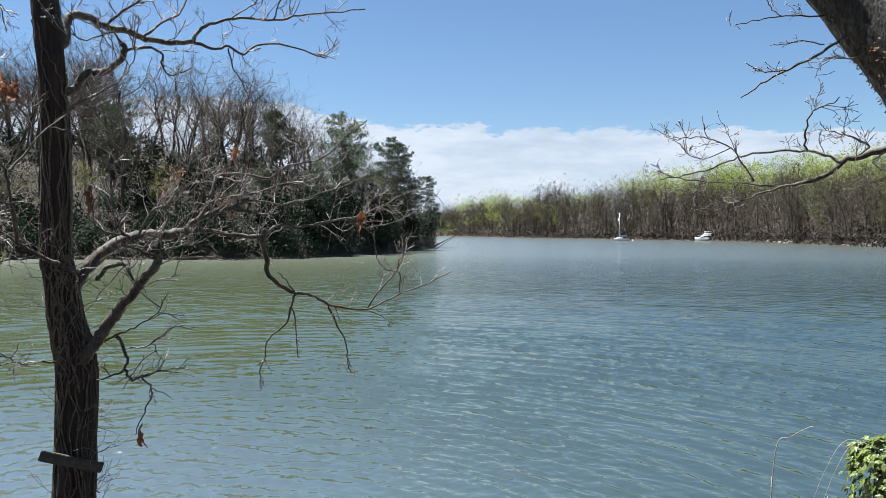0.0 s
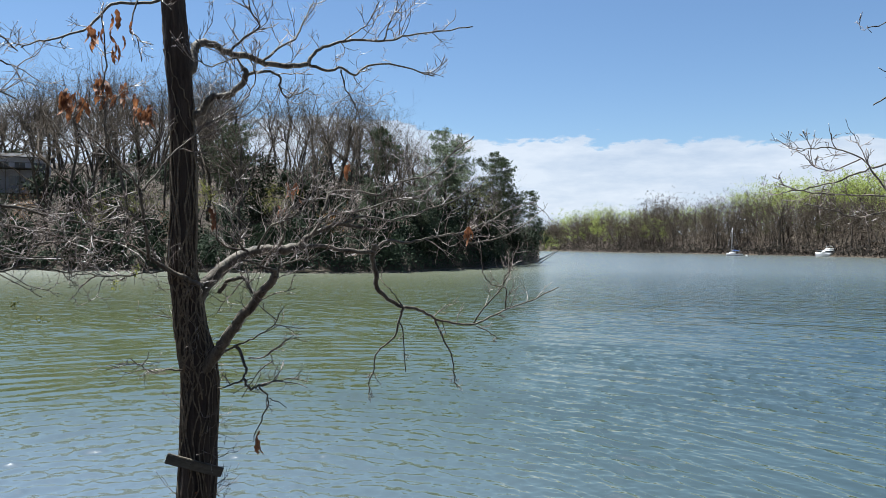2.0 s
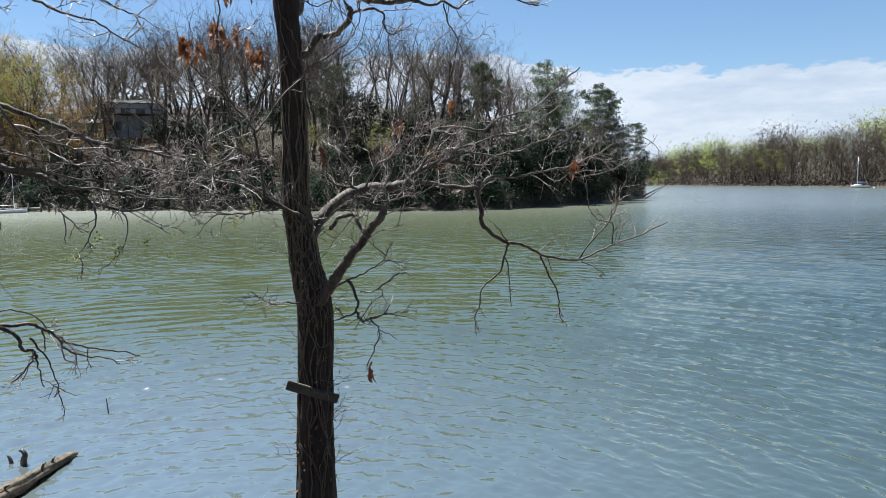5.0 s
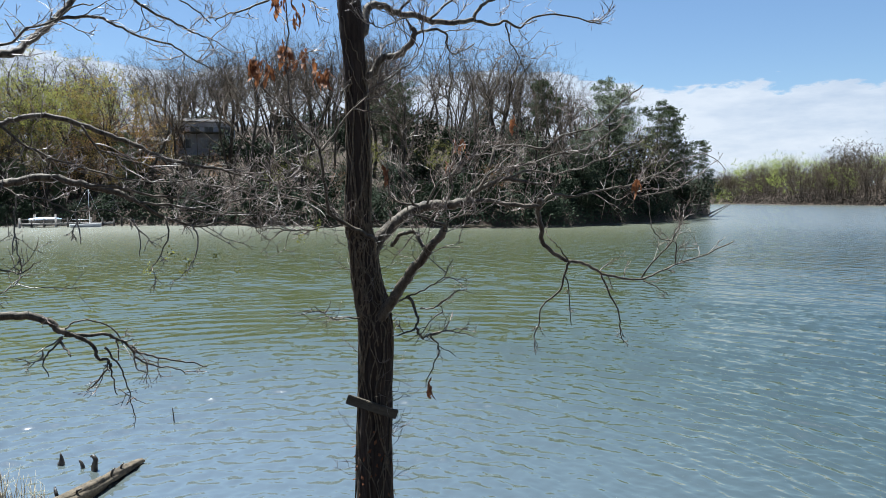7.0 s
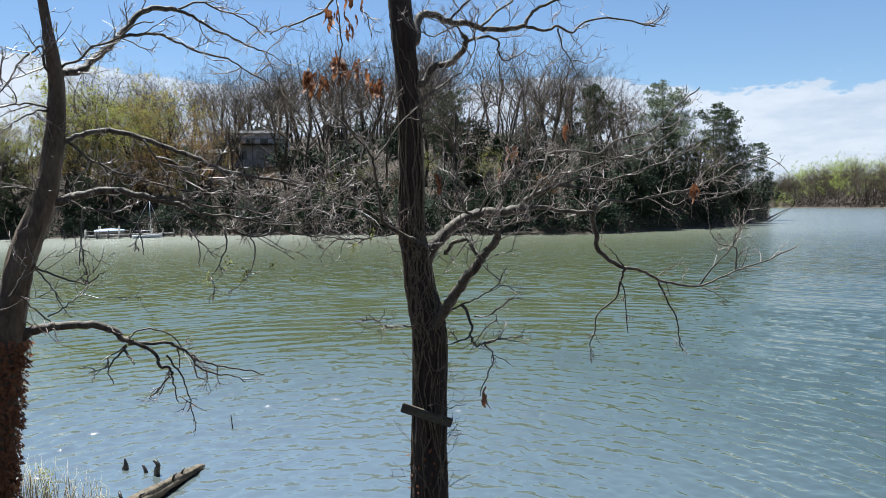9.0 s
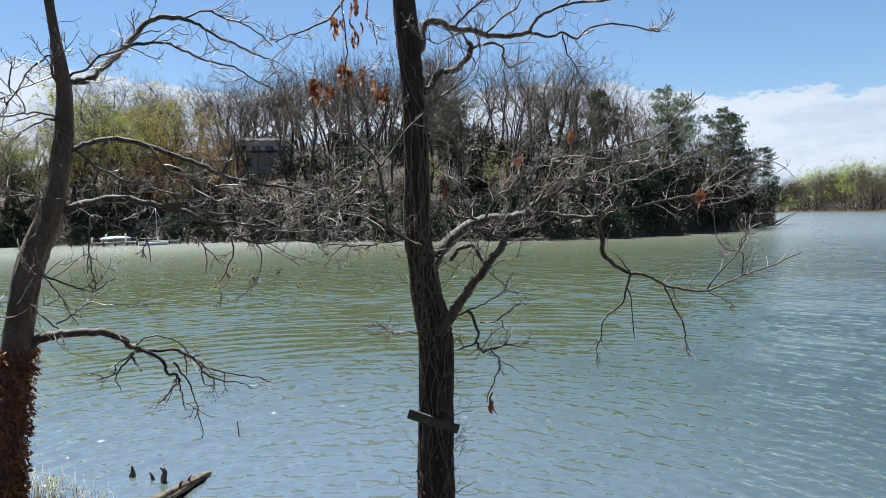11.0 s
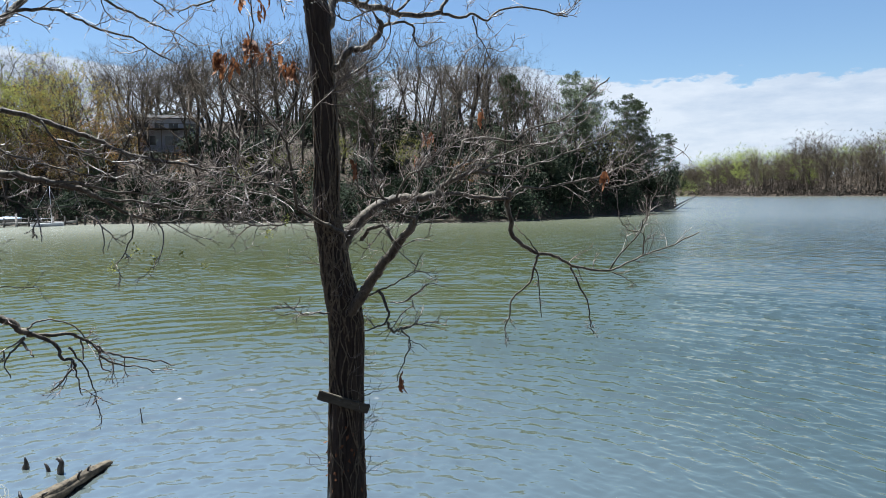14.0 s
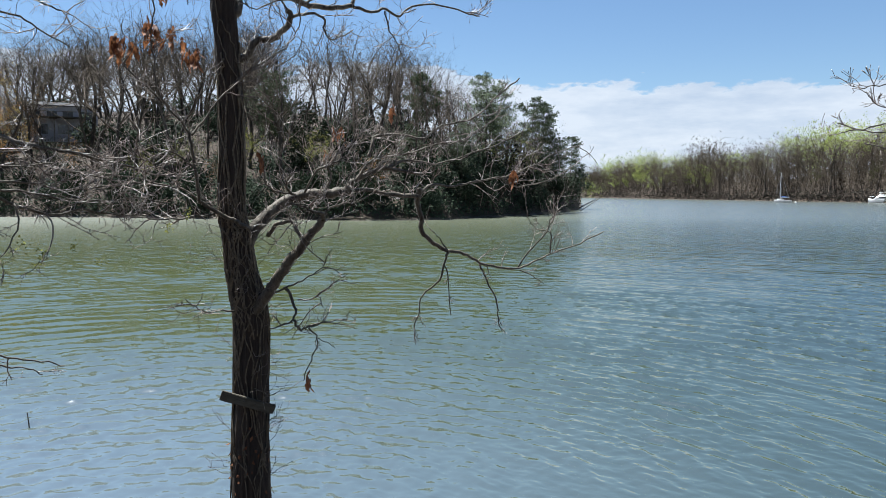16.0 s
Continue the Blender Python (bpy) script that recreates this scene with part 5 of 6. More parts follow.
# ---------------------------------------------------------------- on and round the near trees
def leaf_mesh(name, lobes, length, width, curl, mat, seed):
    """A lobed blade with a curl along its middle."""
    r = random.Random(seed)
    s = Shape()
    edge = []
    n = 2 * lobes + 1
    for i in range(n + 1):
        u = i / n
        w = width * 0.5 * math.sin(math.pi * min(1, 0.08 + 0.92 * u)) ** 0.7 * (1.0 if i % 2 else 0.55) * r.uniform(0.85, 1.1)
        edge.append((u * length, w, curl * length * (u - 0.4) ** 2))
    for x, w, z in edge:
        s.v += [Vector((x, -w, z + w * 0.5)), Vector((x, 0, z)), Vector((x, w, z + w * 0.35))]
    for i in range(n):
        a = 3 * i
        s.f += [(a, a + 1, a + 4, a + 3), (a + 1, a + 2, a + 5, a + 4)]
    s.f.append((3 * n, 3 * n + 1, 3 * n + 2))
    return s.mesh(name, mat)


def turned(r, p, down=0.6):
    """A pose at p whose x axis hangs mostly downward."""
    d = (rand_dir(r) + Vector((0, 0, -down * 1.6))).normalized()
    m = d.to_track_quat("X", "Z").to_matrix().to_4x4()
    return Matrix.Translation(p) @ m @ Euler((r.uniform(0, 6.28), 0, 0)).to_matrix().to_4x4()


DEAD = [leaf_mesh("leaf", 3, 0.13, 0.045, 0.9, M_DEAD, k) for k in range(4)]


def dead_leaves():
    """Withered leaves still hanging in bunches on the bank tree."""
    r = random.Random(31)
    base = shore_tree.ob.matrix_basis.inverted()
    bunches = [((-2.61, 3.97, 5.05), 4), ((-2.60, 3.99, 4.99), 4), ((-2.50, 4.01, 5.11), 4), ((-2.55, 4.03, 4.96), 3), ((-2.51, 4.04, 4.98), 3), ((-2.81, 4.05, 4.68), 6), ((-2.76, 4.08, 4.69), 6), ((-2.85, 4.03, 4.67), 5),
               ((-2.66, 4.12, 4.78), 8), ((-2.63, 4.14, 4.75), 7), ((-2.56, 4.19, 4.76), 6), ((-2.48, 4.31, 4.67), 8), ((-2.52, 4.30, 4.64), 6), ((-1.57, 5.73, 4.42), 4), ((-1.95, 5.53, 4.27), 3),
               ((-1.97, 5.52, 4.21), 3), ((-2.02, 5.43, 4.12), 3), ((-0.66, 6.22, 3.95), 5), ((-2.26, 4.75, 4.02), 3), ((-1.82, 4.48, 2.61), 3)]
    for p, n in bunches:
        for k in range(n):
            o = part("leaf", r.choice(DEAD), None, shore_tree.ob, "withered orange-brown leaf")
            q = base @ (Vector(p) + Vector((r.gauss(0, 0.024), r.gauss(0, 0.024), r.gauss(0, 0.03))))
            o.matrix_basis = turned(r, q, 1.5) @ Matrix.Scale(r.uniform(0.6, 1.05) , 4)


dead_leaves()


def vines():
    """Wiry vines that climb the furrowed trunk, and the loose stems that stand off it."""
    r = random.Random(8)
    line, rad = shore_tree.line, shore_tree.rad
    top = len(line) - 16
    for k in range(78):
        a, turn, i0 = r.uniform(0, 6.28), r.uniform(-0.14, 0.14), r.randint(0, 26)
        pts = []
        for i in range(i0, min(i0 + r.randint(14, 44), top)):
            a += turn + r.uniform(-0.22, 0.22)
            pts.append(line[i] + Vector((math.cos(a), math.sin(a), 0)) * (rad[i] * 1.03 + 0.003) + Vector((0, 0, r.uniform(-0.02, 0.02))))
        if len(pts) > 4:
            s, w = Shape(), r.uniform(0.003, 0.0075)
            s.tube(smooth_line(pts, 2), [w] * ((len(pts) - 1) * 2 + 1), 4, True)
            part("vine", s, M_VINE, shore_tree.ob, "wiry grey-brown climbing vine")
    loose = Shape()
    for k in range(84):
        i = r.randint(6, 40)
        a = r.uniform(-1.2, 1.2) if r.random() < 0.7 else r.uniform(2.0, 4.3)
        d = Vector((math.cos(a), math.sin(a), r.uniform(-0.3, 0.8)))
        sprig(loose, r, line[i] + Vector((d.x, d.y, 0)) * rad[i], d.normalized(), r.uniform(0.06, 0.27), 0.0024, 1, 0.2)
    part("vine_tangle", loose, M_TWIG, shore_tree.ob, "tangle of thin pale vine shoots", kind="stuff")


vines()


def flakes(tree, lo, hi, count, label, spread=1.0, seed=3, size=1.0):
    """Dead ivy leaves packed on a trunk between two heights."""
    r = random.Random(seed)
    s = Shape()
    idx = [i for i, p in enumerate(tree.line) if lo < p.z + tree.ob.location.z < hi]
    for k in range(count):
        i = r.choice(idx)
        a = r.uniform(0, 6.28)
        n = Vector((math.cos(a), math.sin(a), r.uniform(-0.2, 0.3))).normalized()
        p = tree.line[i].lerp(tree.line[min(i + 1, len(tree.line) - 1)], r.random()) + n * (tree.rad[i] + r.uniform(0, 0.035) * spread)
        d = (Vector((0, 0, -1)) + rand_dir(r) * 0.8 + n * 0.5).normalized()
        s.blade(p, d, (d.cross(n)).normalized(), size * r.uniform(0.018, 0.046), size * r.uniform(0.014, 0.034))
    part("dead_ivy", s, M_DEAD, tree.ob, label, kind="stuff")


flakes(left_leaner, 0.8, 3.0, 5200, "shaggy rust-brown dead ivy leaves", 1.3, 3)
flakes(right_leaner, 2.2, 4.75, 3600, "rust-brown dead ivy leaves", 0.8, 4, 0.6)
flakes(shore_tree, 1.0, 2.1, 60, "few rust-brown dead leaves", 0.5, 6)


def new_growth():
    """Pale green leaflets at the hanging tips of the leaning tree."""
    r = random.Random(12)
    s = Shape()
    base = left_leaner.ob.matrix_basis.inverted()
    for p in [(-3.45, 3.72, 3.37), (-3.26, 3.88, 3.42), (-3.28, 3.86, 3.35), (-3.13, 3.98, 3.45), (-3.02, 4.06, 3.35), (-2.57, 4.35, 3.63), (-2.67, 4.29, 3.56), (-3.34, 3.81, 3.47)]:
        for k in range(16):
            v = rand_dir(r)
            s.blade(base @ Vector(p) + rand_dir(r) * r.uniform(0, 0.05), v, v.orthogonal().normalized(), r.uniform(0.012, 0.03), r.uniform(0.008, 0.016))
    part("leaflets", s, M_BUD, left_leaner.ob, "tiny pale green new leaflets", kind="stuff")


new_growth()


def plank(at, size, yaw, roll):
    b = bmesh.new()
    bmesh.ops.create_cube(b, size=1.0)
    bmesh.ops.scale(b, vec=size, verts=b.verts)
    bmesh.ops.bevel(b, geom=b.edges[:], offset=0.004, segments=2, affect="EDGES")
    bmesh.ops.subdivide_edges(b, edges=[e for e in b.edges if e.calc_length() > 0.2], cuts=8)
    for v in b.verts:
        v.co += Vector((0, noise.noise(v.co * 9) * 0.003, noise.noise(v.co * 7 + Vector((3, 1, 2))) * 0.004))
    me = bpy.data.meshes.new("board")
    b.to_mesh(me)
    b.free()
    me.materials.append(M_BOARD)
    ob = new("board", me)
    ob.matrix_basis = pose(*at, 0, 0, yaw) @ pose(0, 0, 0, 0, roll, 0)
    return tagged(ob, "short weathered grey board nailed across the tree trunk", "board")


nailed = plank((-2.40, 4.77, 2.30), (0.385, 0.030, 0.066), 26, 20)
for sx in (-0.03, 0.05):
    s = Shape()
    s.tube([Vector((sx, -0.019, 0.008)), Vector((sx, -0.025, 0.008))], [0.005, 0.004], 8)
    part("nail", s, M_WETWOOD, nailed, "dark rusty nail head")


# ---------------------------------------------------------------- at the near water's edge
def drift_log():
    r = random.Random(2)
    t = thing("drift_log", (-7.68, 7.36, 0.06), "weathered fallen log lying half in the shallow water", "log")
    line = smooth_line([(0.2, -1.45, 0.12), (0.07, -0.78, 0.05), (0.02, -0.1, 0.03), (-0.10, 0.4, 0.01), (-0.17, 0.8, -0.01), (-0.23, 1.05, -0.04)], 5)
    s = Shape()
    s.tube(line, [0.108 - 0.062 * i / len(line) for i in range(len(line))], 26, True, 0.34, r)
    part("log", s, M_LOG, t)
    for y, x, z, dx, dz, w in ((-0.62, -0.01, 0.13, -0.10, 0.07, 0.026), (0.25, -0.02, 0.10, 0.03, 0.06, 0.02), (0.5, -0.10, 0.08, 0.02, 0.05, 0.018), (-0.45, 0.05, 0.10, 0.10, 0.05, 0.02)):
        q = Shape()
        q.tube([Vector((x, y, z - 0.05)), Vector((x + dx * 0.6, y + 0.02, z + dz * 0.6)), Vector((x + dx, y + 0.05, z + dz))], [w, w * 0.8, w * 0.5], 8, True, 0.1, r)
        part("branch_stub", q, M_WETWOOD, t, "broken dark branch stub")


def stub(at, pts, radii, label):
    s = Shape()
    s.tube(smooth_line(pts, 3), list(np.interp(np.linspace(0, len(radii) - 1, (len(pts) - 1) * 3 + 1), range(len(radii)), radii)), 8, True, 0.12, random.Random(4))
    ob = new("stump", s.mesh("stump", M_WETWOOD))
    ob.matrix_basis = pose(*at)
    return tagged(ob, label, "stump")


drift_log()
stub((-9.04, 8.02, -0.25), [(0, 0, 0), (0.0, 0, 0.2), (0.02, 0, 0.3), (0.0, 0, 0.4)], [0.07, 0.06, 0.034, 0.006], "short pointed black stump in the shallows")
stub((-8.33, 7.95, -0.25), [(0, 0, 0), (0.0, 0, 0.3), (0.03, 0, 0.40), (-0.02, 0, 0.46), (-0.07, 0, 0.44)], [0.052, 0.044, 0.036, 0.026, 0.008], "crooked black stump in the shallows")
stub((-8.58, 7.98, -0.25), [(0.06, 0, 0), (0.0, 0, 0.27), (-0.06, 0, 0.36)], [0.03, 0.028, 0.012], "small leaning black snag in the shallows")
stub((-8.92, 10.3, -0.6), [(0, 0, 0), (0.01, 0, 0.5), (-0.02, 0, 0.82)], [0.014, 0.012, 0.008], "thin stick standing in the water")


def dry_grass():
    r = random.Random(14)
    s = Shape()
    for k in range(240):
        az, rr = r.uniform(49.5, 60), r.uniform(9.0, 11.6)
        x, y, z = polar(az, rr)
        h = r.uniform(0.18, 0.62) * (1.0 if az > 51.5 else 0.7)
        b = Vector((r.gauss(0, 0.14), r.gauss(0, 0.14), 1)) * h
        s.tube([Vector((x, y, max(z, -0.05) - 0.02)), Vector((x, y, max(z, -0.05))) + b * 0.55, Vector((x, y, max(z, -0.05))) + b + Vector((r.gauss(0, 0.05), r.gauss(0, 0.05), 0))], [0.005, 0.004, 0.0], 3, False)
    tagged(new("dry_grass", s.mesh("dry_grass", M_STRAW)), "pale dry grass stalks on the bank", "grass", kind="stuff")
    g = Shape()
    for k in range(150):
        p = Vector(polar(53.6 + r.gauss(0, 0.35), 10.5 + r.gauss(0, 0.1))) + Vector((0, 0, r.uniform(0.1, 0.5)))
        v = rand_dir(r)
        g.blade(p, v, v.orthogonal().normalized(), r.uniform(0.02, 0.05), r.uniform(0.01, 0.025))
    tagged(new("weed_leaves", g.mesh("weed_leaves", M_BUD)), "small fresh green weed leaves among dry grass", "weed", kind="stuff")


dry_grass()


def ivy_stump():
    """A rotten stump on the bank, wholly overgrown with ivy."""
    r = random.Random(9)
    x, y = 2.34, 3.62
    z = ground_z(x, y)
    t = thing("ivy_stump", (x, y, z - 0.1), "stump overgrown with glossy green ivy leaves on the bank", "ivy")
    s = Shape()
    h = 2.72 - z
    s.tube([Vector((0, 0, 0)), Vector((0.02, 0, h * 0.5)), Vector((0, 0.02, h))], [0.26, 0.22, 0.18], 14, True, 0.06, r)
    part("stump", s, M_BARK, t)
    f = Shape()
    for k in range(3300):
        u = r.random()
        a = r.uniform(0, 6.28)
        rad = 0.25 + 0.05 * math.sin(3 * a) + r.gauss(0, 0.02)
        if u < 0.3:
            q = math.sqrt(r.random())
            p = Vector((math.cos(a) * rad * q, math.sin(a) * rad * q, h + 0.16 - 0.12 * q * q + r.gauss(0, 0.015)))
            nrm = Vector((math.cos(a) * q * 0.7, math.sin(a) * q * 0.7, 1))
        else:
            p = Vector((math.cos(a) * rad, math.sin(a) * rad, r.uniform(0.05, h + 0.08)))
            nrm = Vector((math.cos(a), math.sin(a), 0.5))
        nrm = (nrm + rand_dir(r) * 0.5).normalized()
        d = (Vector((0, 0, -1)) + nrm * 0.25 + rand_dir(r) * 0.6)
        d = (d - nrm * d.dot(nrm)).normalized()
        c = nrm.cross(d)
        w = r.uniform(0.020, 0.044)
        i = len(f.v)
        # five-pointed leaf round its middle
        f.v.append(p + nrm * w * 0.15)
        for ang, ln in ((0, 1.0), (36, 0.5), (68, 0.85), (105, 0.45), (150, 0.6), (180, 0.3), (210, 0.6), (255, 0.45), (292, 0.85), (324, 0.5)):
            f.v.append(p + (d * math.cos(radians(ang)) + c * math.sin(radians(ang))) * w * ln)
        f.f += [(i, i + 1 + e, i + 1 + (e + 1) % 10) for e in range(10)]
    part("ivy_leaves", f, M_IVY, t, "glossy green lobed ivy leaves", kind="stuff", smooth=False)
    for k in range(2):
        a = r.uniform(2.2, 3.6)
        q = Shape()
        b = Vector((math.cos(a) * 0.2, math.sin(a) * 0.2, h + 0.1))
        q.tube(smooth_line([b, b + Vector((math.cos(a) * 0.16, 0, 0.05)), b + Vector((math.cos(a) * 0.27, -0.02, -0.08)), b + Vector((math.cos(a) * 0.36, -0.02, -0.32))], 4), [0.0017] * 13, 4)
        part("dry_stem", q, M_STRAW, t, "dry arching stem")


ivy_stump()


def stalk(pts, w):
    s = Shape()
    line = smooth_line(pts, 4)
    s.tube(line, [w * (1 - 0.5 * i / len(line)) for i in range(len(line))], 5)
    return tagged(new("dry_stalk", s.mesh("dry_stalk", M_STRAW)), "thin pale dry stalk standing on the bank", "stalk", "dry stalks on the bank")


for x, y, dz, top in ((2.03, 4.57, 0, 2.27), (1.96, 4.60, 0.0, 2.12), (2.30, 4.42, 0, 2.2)):
    g = ground_z(x, y)
    stalk([(x + 0.02, y, g - 0.02), (x, y, g + (top - g) * 0.5), (x + 0.005, y, top)], 0.004)
g = ground_z(1.93, 4.42)
stalk([(1.93, 4.42, g - 0.02), (1.945, 4.41, g + 0.35), (1.98, 4.40, 2.48), (2.06, 4.38, 2.57), (2.15, 4.36, 2.63), (2.18, 4.35, 2.64)], 0.0034)


# ---------------------------------------------------------------- across the water
def hull_shape(length, beam, height, keel=0.35):
    """A boat's hull: pointed bow, flared sides, flat transom."""
    s = Shape()
    n = 12
    for i in range(n + 1):
        u = i / n
        w = beam * 0.5 * (1 - max(0, (u - 0.35) / 0.65) ** 2.2)
        top = height * (0.85 + 0.3 * u * u)
        for x, z in ((w, top), (w * 0.92, height * 0.4), (w * 0.62, 0.0), (0, -keel), (-w * 0.62, 0.0), (-w * 0.92, height * 0.4), (-w, top)):
            s.v.append(Vector((u * length - length / 2, x, z)))
    for i in range(n):
        a, b = 7 * i, 7 * i + 7
        s.f += [(a + k, a + k + 1, b + k + 1, b + k) for k in range(6)]
        s.f.append((a + 6, a, b, b + 6))
    s.f.append((0, 6, 5, 4, 3, 2, 1))
    return s


def sloped_box(x0, x1, w, z0, z1, front=0.3, back=0.1, inset=0.1):
    s = Shape()
    for z, f0, f1, q in ((z0, 0, 0, 0), (z1, back, front, inset)):
        s.v += [Vector((x0 + f0, -w / 2 + q, z)), Vector((x1 - f1, -w / 2 + q, z)), Vector((x1 - f1, w / 2 - q, z)), Vector((x0 + f0, w / 2 - q, z))]
    s.f += [(3, 2, 1, 0), (4, 5, 6, 7), (0, 1, 5, 4), (1, 2, 6, 5), (2, 3, 7, 6), (3, 0, 4, 7)]
    return s


def at_polar(az, r, z):
    return (-math.sin(radians(az)) * r, math.cos(radians(az)) * r, z)


def cruiser():
    t = thing("cabin_cruiser", at_polar(-19.5, 262, 0.0), "white cabin cruiser with flybridge moored off the far shore", "boat", turn=170)
    part("hull", hull_shape(7.4, 2.6, 1.15), M_WHITE, t, "white hull")
    part("cabin", sloped_box(-1.6, 2.2, 2.2, 1.05, 2.05, 0.9, 0.1, 0.15), M_WHITE, t)
    for sy in (-1, 1):
        s = Shape()
        s.box((-1.2, sy * 1.06 - 0.02, 1.42), (1.1, sy * 1.06 + 0.02, 1.80))
        part("window", s, M_GLASSDARK, t, "dark tinted side window", smooth=False)
    s = Shape()
    s.v += [Vector((1.55, -0.9, 1.5)), Vector((1.55, 0.9, 1.5)), Vector((1.24, 0.85, 1.95)), Vector((1.24, -0.85, 1.95))]
    s.f.append((0, 1, 2, 3))
    part("windscreen", s, M_GLASSDARK, t, "dark windscreen", smooth=False)
    part("flybridge", sloped_box(-1.9, 1.0, 2.0, 2.05, 2.55, 0.3, 0.1, 0.08), M_WHITE, t)
    part("hardtop", sloped_box(-1.7, 0.8, 1.9, 3.15, 3.28, 0.1, 0.1, 0.05), M_WHITE, t, "white canopy top")
    for x in (-1.5, 0.5):
        for y in (-0.8, 0.8):
            s = Shape()
            s.tube([Vector((x, y, 2.5)), Vector((x, y, 3.16))], [0.03, 0.03], 6)
            part("canopy_post", s, M_ALU, t)
    for sy in (-1, 1):
        s = Shape()
        s.tube(smooth_line([(0.6, sy * 1.2, 1.75), (2.2, sy * 0.95, 1.9), (3.5, sy * 0.12, 2.0)], 4), [0.02] * 9, 5)
        part("bow_rail", s, M_ALU, t)


def sailboat():
    t = thing("sailboat", at_polar(-13.45, 262, 0.0), "small white sailboat with bare mast on a mooring", "boat", turn=200)
    part("hull", hull_shape(5.6, 2.0, 0.75), M_WHITE, t, "white hull")
    part("cabin", sloped_box(-0.3, 1.7, 1.3, 0.7, 1.15, 0.5, 0.05, 0.1), M_WHITE, t)
    s = Shape()
    s.tube([Vector((0.7, 0, 0.7)), Vector((0.68, 0, 5)), Vector((0.62, 0, 9.4))], [0.075, 0.07, 0.045], 8)
    part("mast", s, M_ALU, t, "tall bare grey mast")
    s = Shape()
    s.tube([Vector((0.68, 0, 1.6)), Vector((-2.3, 0, 1.5))], [0.06, 0.05], 8)
    part("boom", s, M_ALU, t)
    s = Shape()
    s.tube(smooth_line([(0.5, 0, 1.72), (-0.8, 0.02, 1.76), (-2.1, 0, 1.62)], 4), [0.11, 0.13, 0.14, 0.14, 0.13, 0.12, 0.11, 0.09, 0.05], 8)
    part("furled_sail", s, M_BLUE, t, "blue covered furled sail")
    for a, b in (((2.7, 0, 0.85), (0.64, 0, 8.6)), ((-2.7, 0, 0.7), (0.62, 0, 9.3)), ((0.6, 0.95, 0.7), (0.66, 0, 7)), ((0.6, -0.95, 0.7), (0.66, 0, 7))):
        s = Shape()
        s.tube([Vector(a), Vector(b)], [0.012, 0.012], 4)
        part("stay", s, M_ALU, t)


def buoy():
    b = bmesh.new()
    bmesh.ops.create_uvsphere(b, u_segments=14, v_segments=10, radius=0.3)
    for v in b.verts:
        v.co.z = v.co.z * 0.85 + (0.12 if v.co.z > 0.2 else 0)
    me = bpy.data.meshes.new("mooring_buoy")
    b.to_mesh(me)
    b.free()
    me.materials.append(M_WHITE)
    me.polygons.foreach_set("use_smooth", [True] * len(me.polygons))
    ob = new("mooring_buoy", me)
    ob.matrix_basis = pose(*at_polar(-14.3, 255, 0.08))
    tagged(ob, "small round white mooring buoy afloat", "buoy")


cruiser()
sailboat()
buoy()


def dock():
    """A plank pier on posts along the wooded shore, with a lower float."""
    t = thing("dock", at_polar(47.0, 134.5, 0.0), "weathered grey plank dock on posts by the wooded shore", "dock", turn=46)
    for k in range(46):
        s = Shape()
        s.box((-6.9 + k * 0.3, -0.9, 0.62), (-6.9 + k * 0.3 + 0.28, 0.9, 0.67))
        part("plank", s, M_DOCK, t, smooth=False)
    for y in (-0.8, 0.8):
        s = Shape()
        s.box((-6.9, y - 0.05, 0.42), (6.9, y + 0.05, 0.615))
        part("beam", s, M_DOCK, t, smooth=False)
    r = random.Random(6)
    for k in range(9):
        for y in (-0.98, 0.98):
            s = Shape()
            h = r.uniform(0.9, 1.7)
            s.tube([Vector((-6.8 + k * 1.7, y, -1.6)), Vector((-6.8 + k * 1.7, y, h))], [0.12, 0.11], 8)
            part("post", s, M_WETWOOD if k % 3 else M_DOCK, t)
    for x0 in (-6.8, -3.4):
        s = Shape()
        s.tube([Vector((x0, 0.98, 1.25)), Vector((x0 + 3.3, 0.98, 1.25))], [0.04, 0.04], 6)
        part("rail", s, M_DOCK, t)


def covered_boat():
    t = thing("covered_boat", at_polar(48.35, 137.2, 0.75), "boat under a pale blue canvas cover on a lift", "boat", turn=44)
    part("hull", hull_shape(4.6, 1.6, 0.45), M_DOCK, t, "grey hull")
    s = Shape()
    n = 10
    for i in range(n + 1):
        u = i / n
        w = 0.85 * (1 - max(0, (u - 0.35) / 0.65) ** 2.2) * (0.6 + 0.4 * min(1, u * 5)) + 0.02
        for k in range(7):
            q = math.pi * k / 6
            s.v.append(Vector((u * 4.7 - 2.35, math.cos(q) * w, 0.40 + 0.1 * u * u + math.sin(q) * 0.42 * math.sin(math.pi * min(1, 0.12 + u * 0.85)) ** 0.6)))
    for i in range(n):
        s.f += [(7 * i + k, 7 * i + k + 1, 7 * i + k + 8, 7 * i + k + 7) for k in range(6)]
    s.f += [(6, 5, 4, 3, 2, 1, 0)]
    part("cover", s, M_COVER, t, "pale blue canvas cover")
    for x in (-1.5, 1.5):
        for y in (-1.3, 1.3):
            s = Shape()
            s.tube([Vector((x, y, -2.2)), Vector((x, y, 1.3))], [0.09, 0.08], 7)
            part("lift_post", s, M_DOCK, t)
        s = Shape()
        s.box((x - 0.07, -1.3, -0.45), (x + 0.07, 1.3, -0.33))
        part("cradle", s, M_DOCK, t, smooth=False)


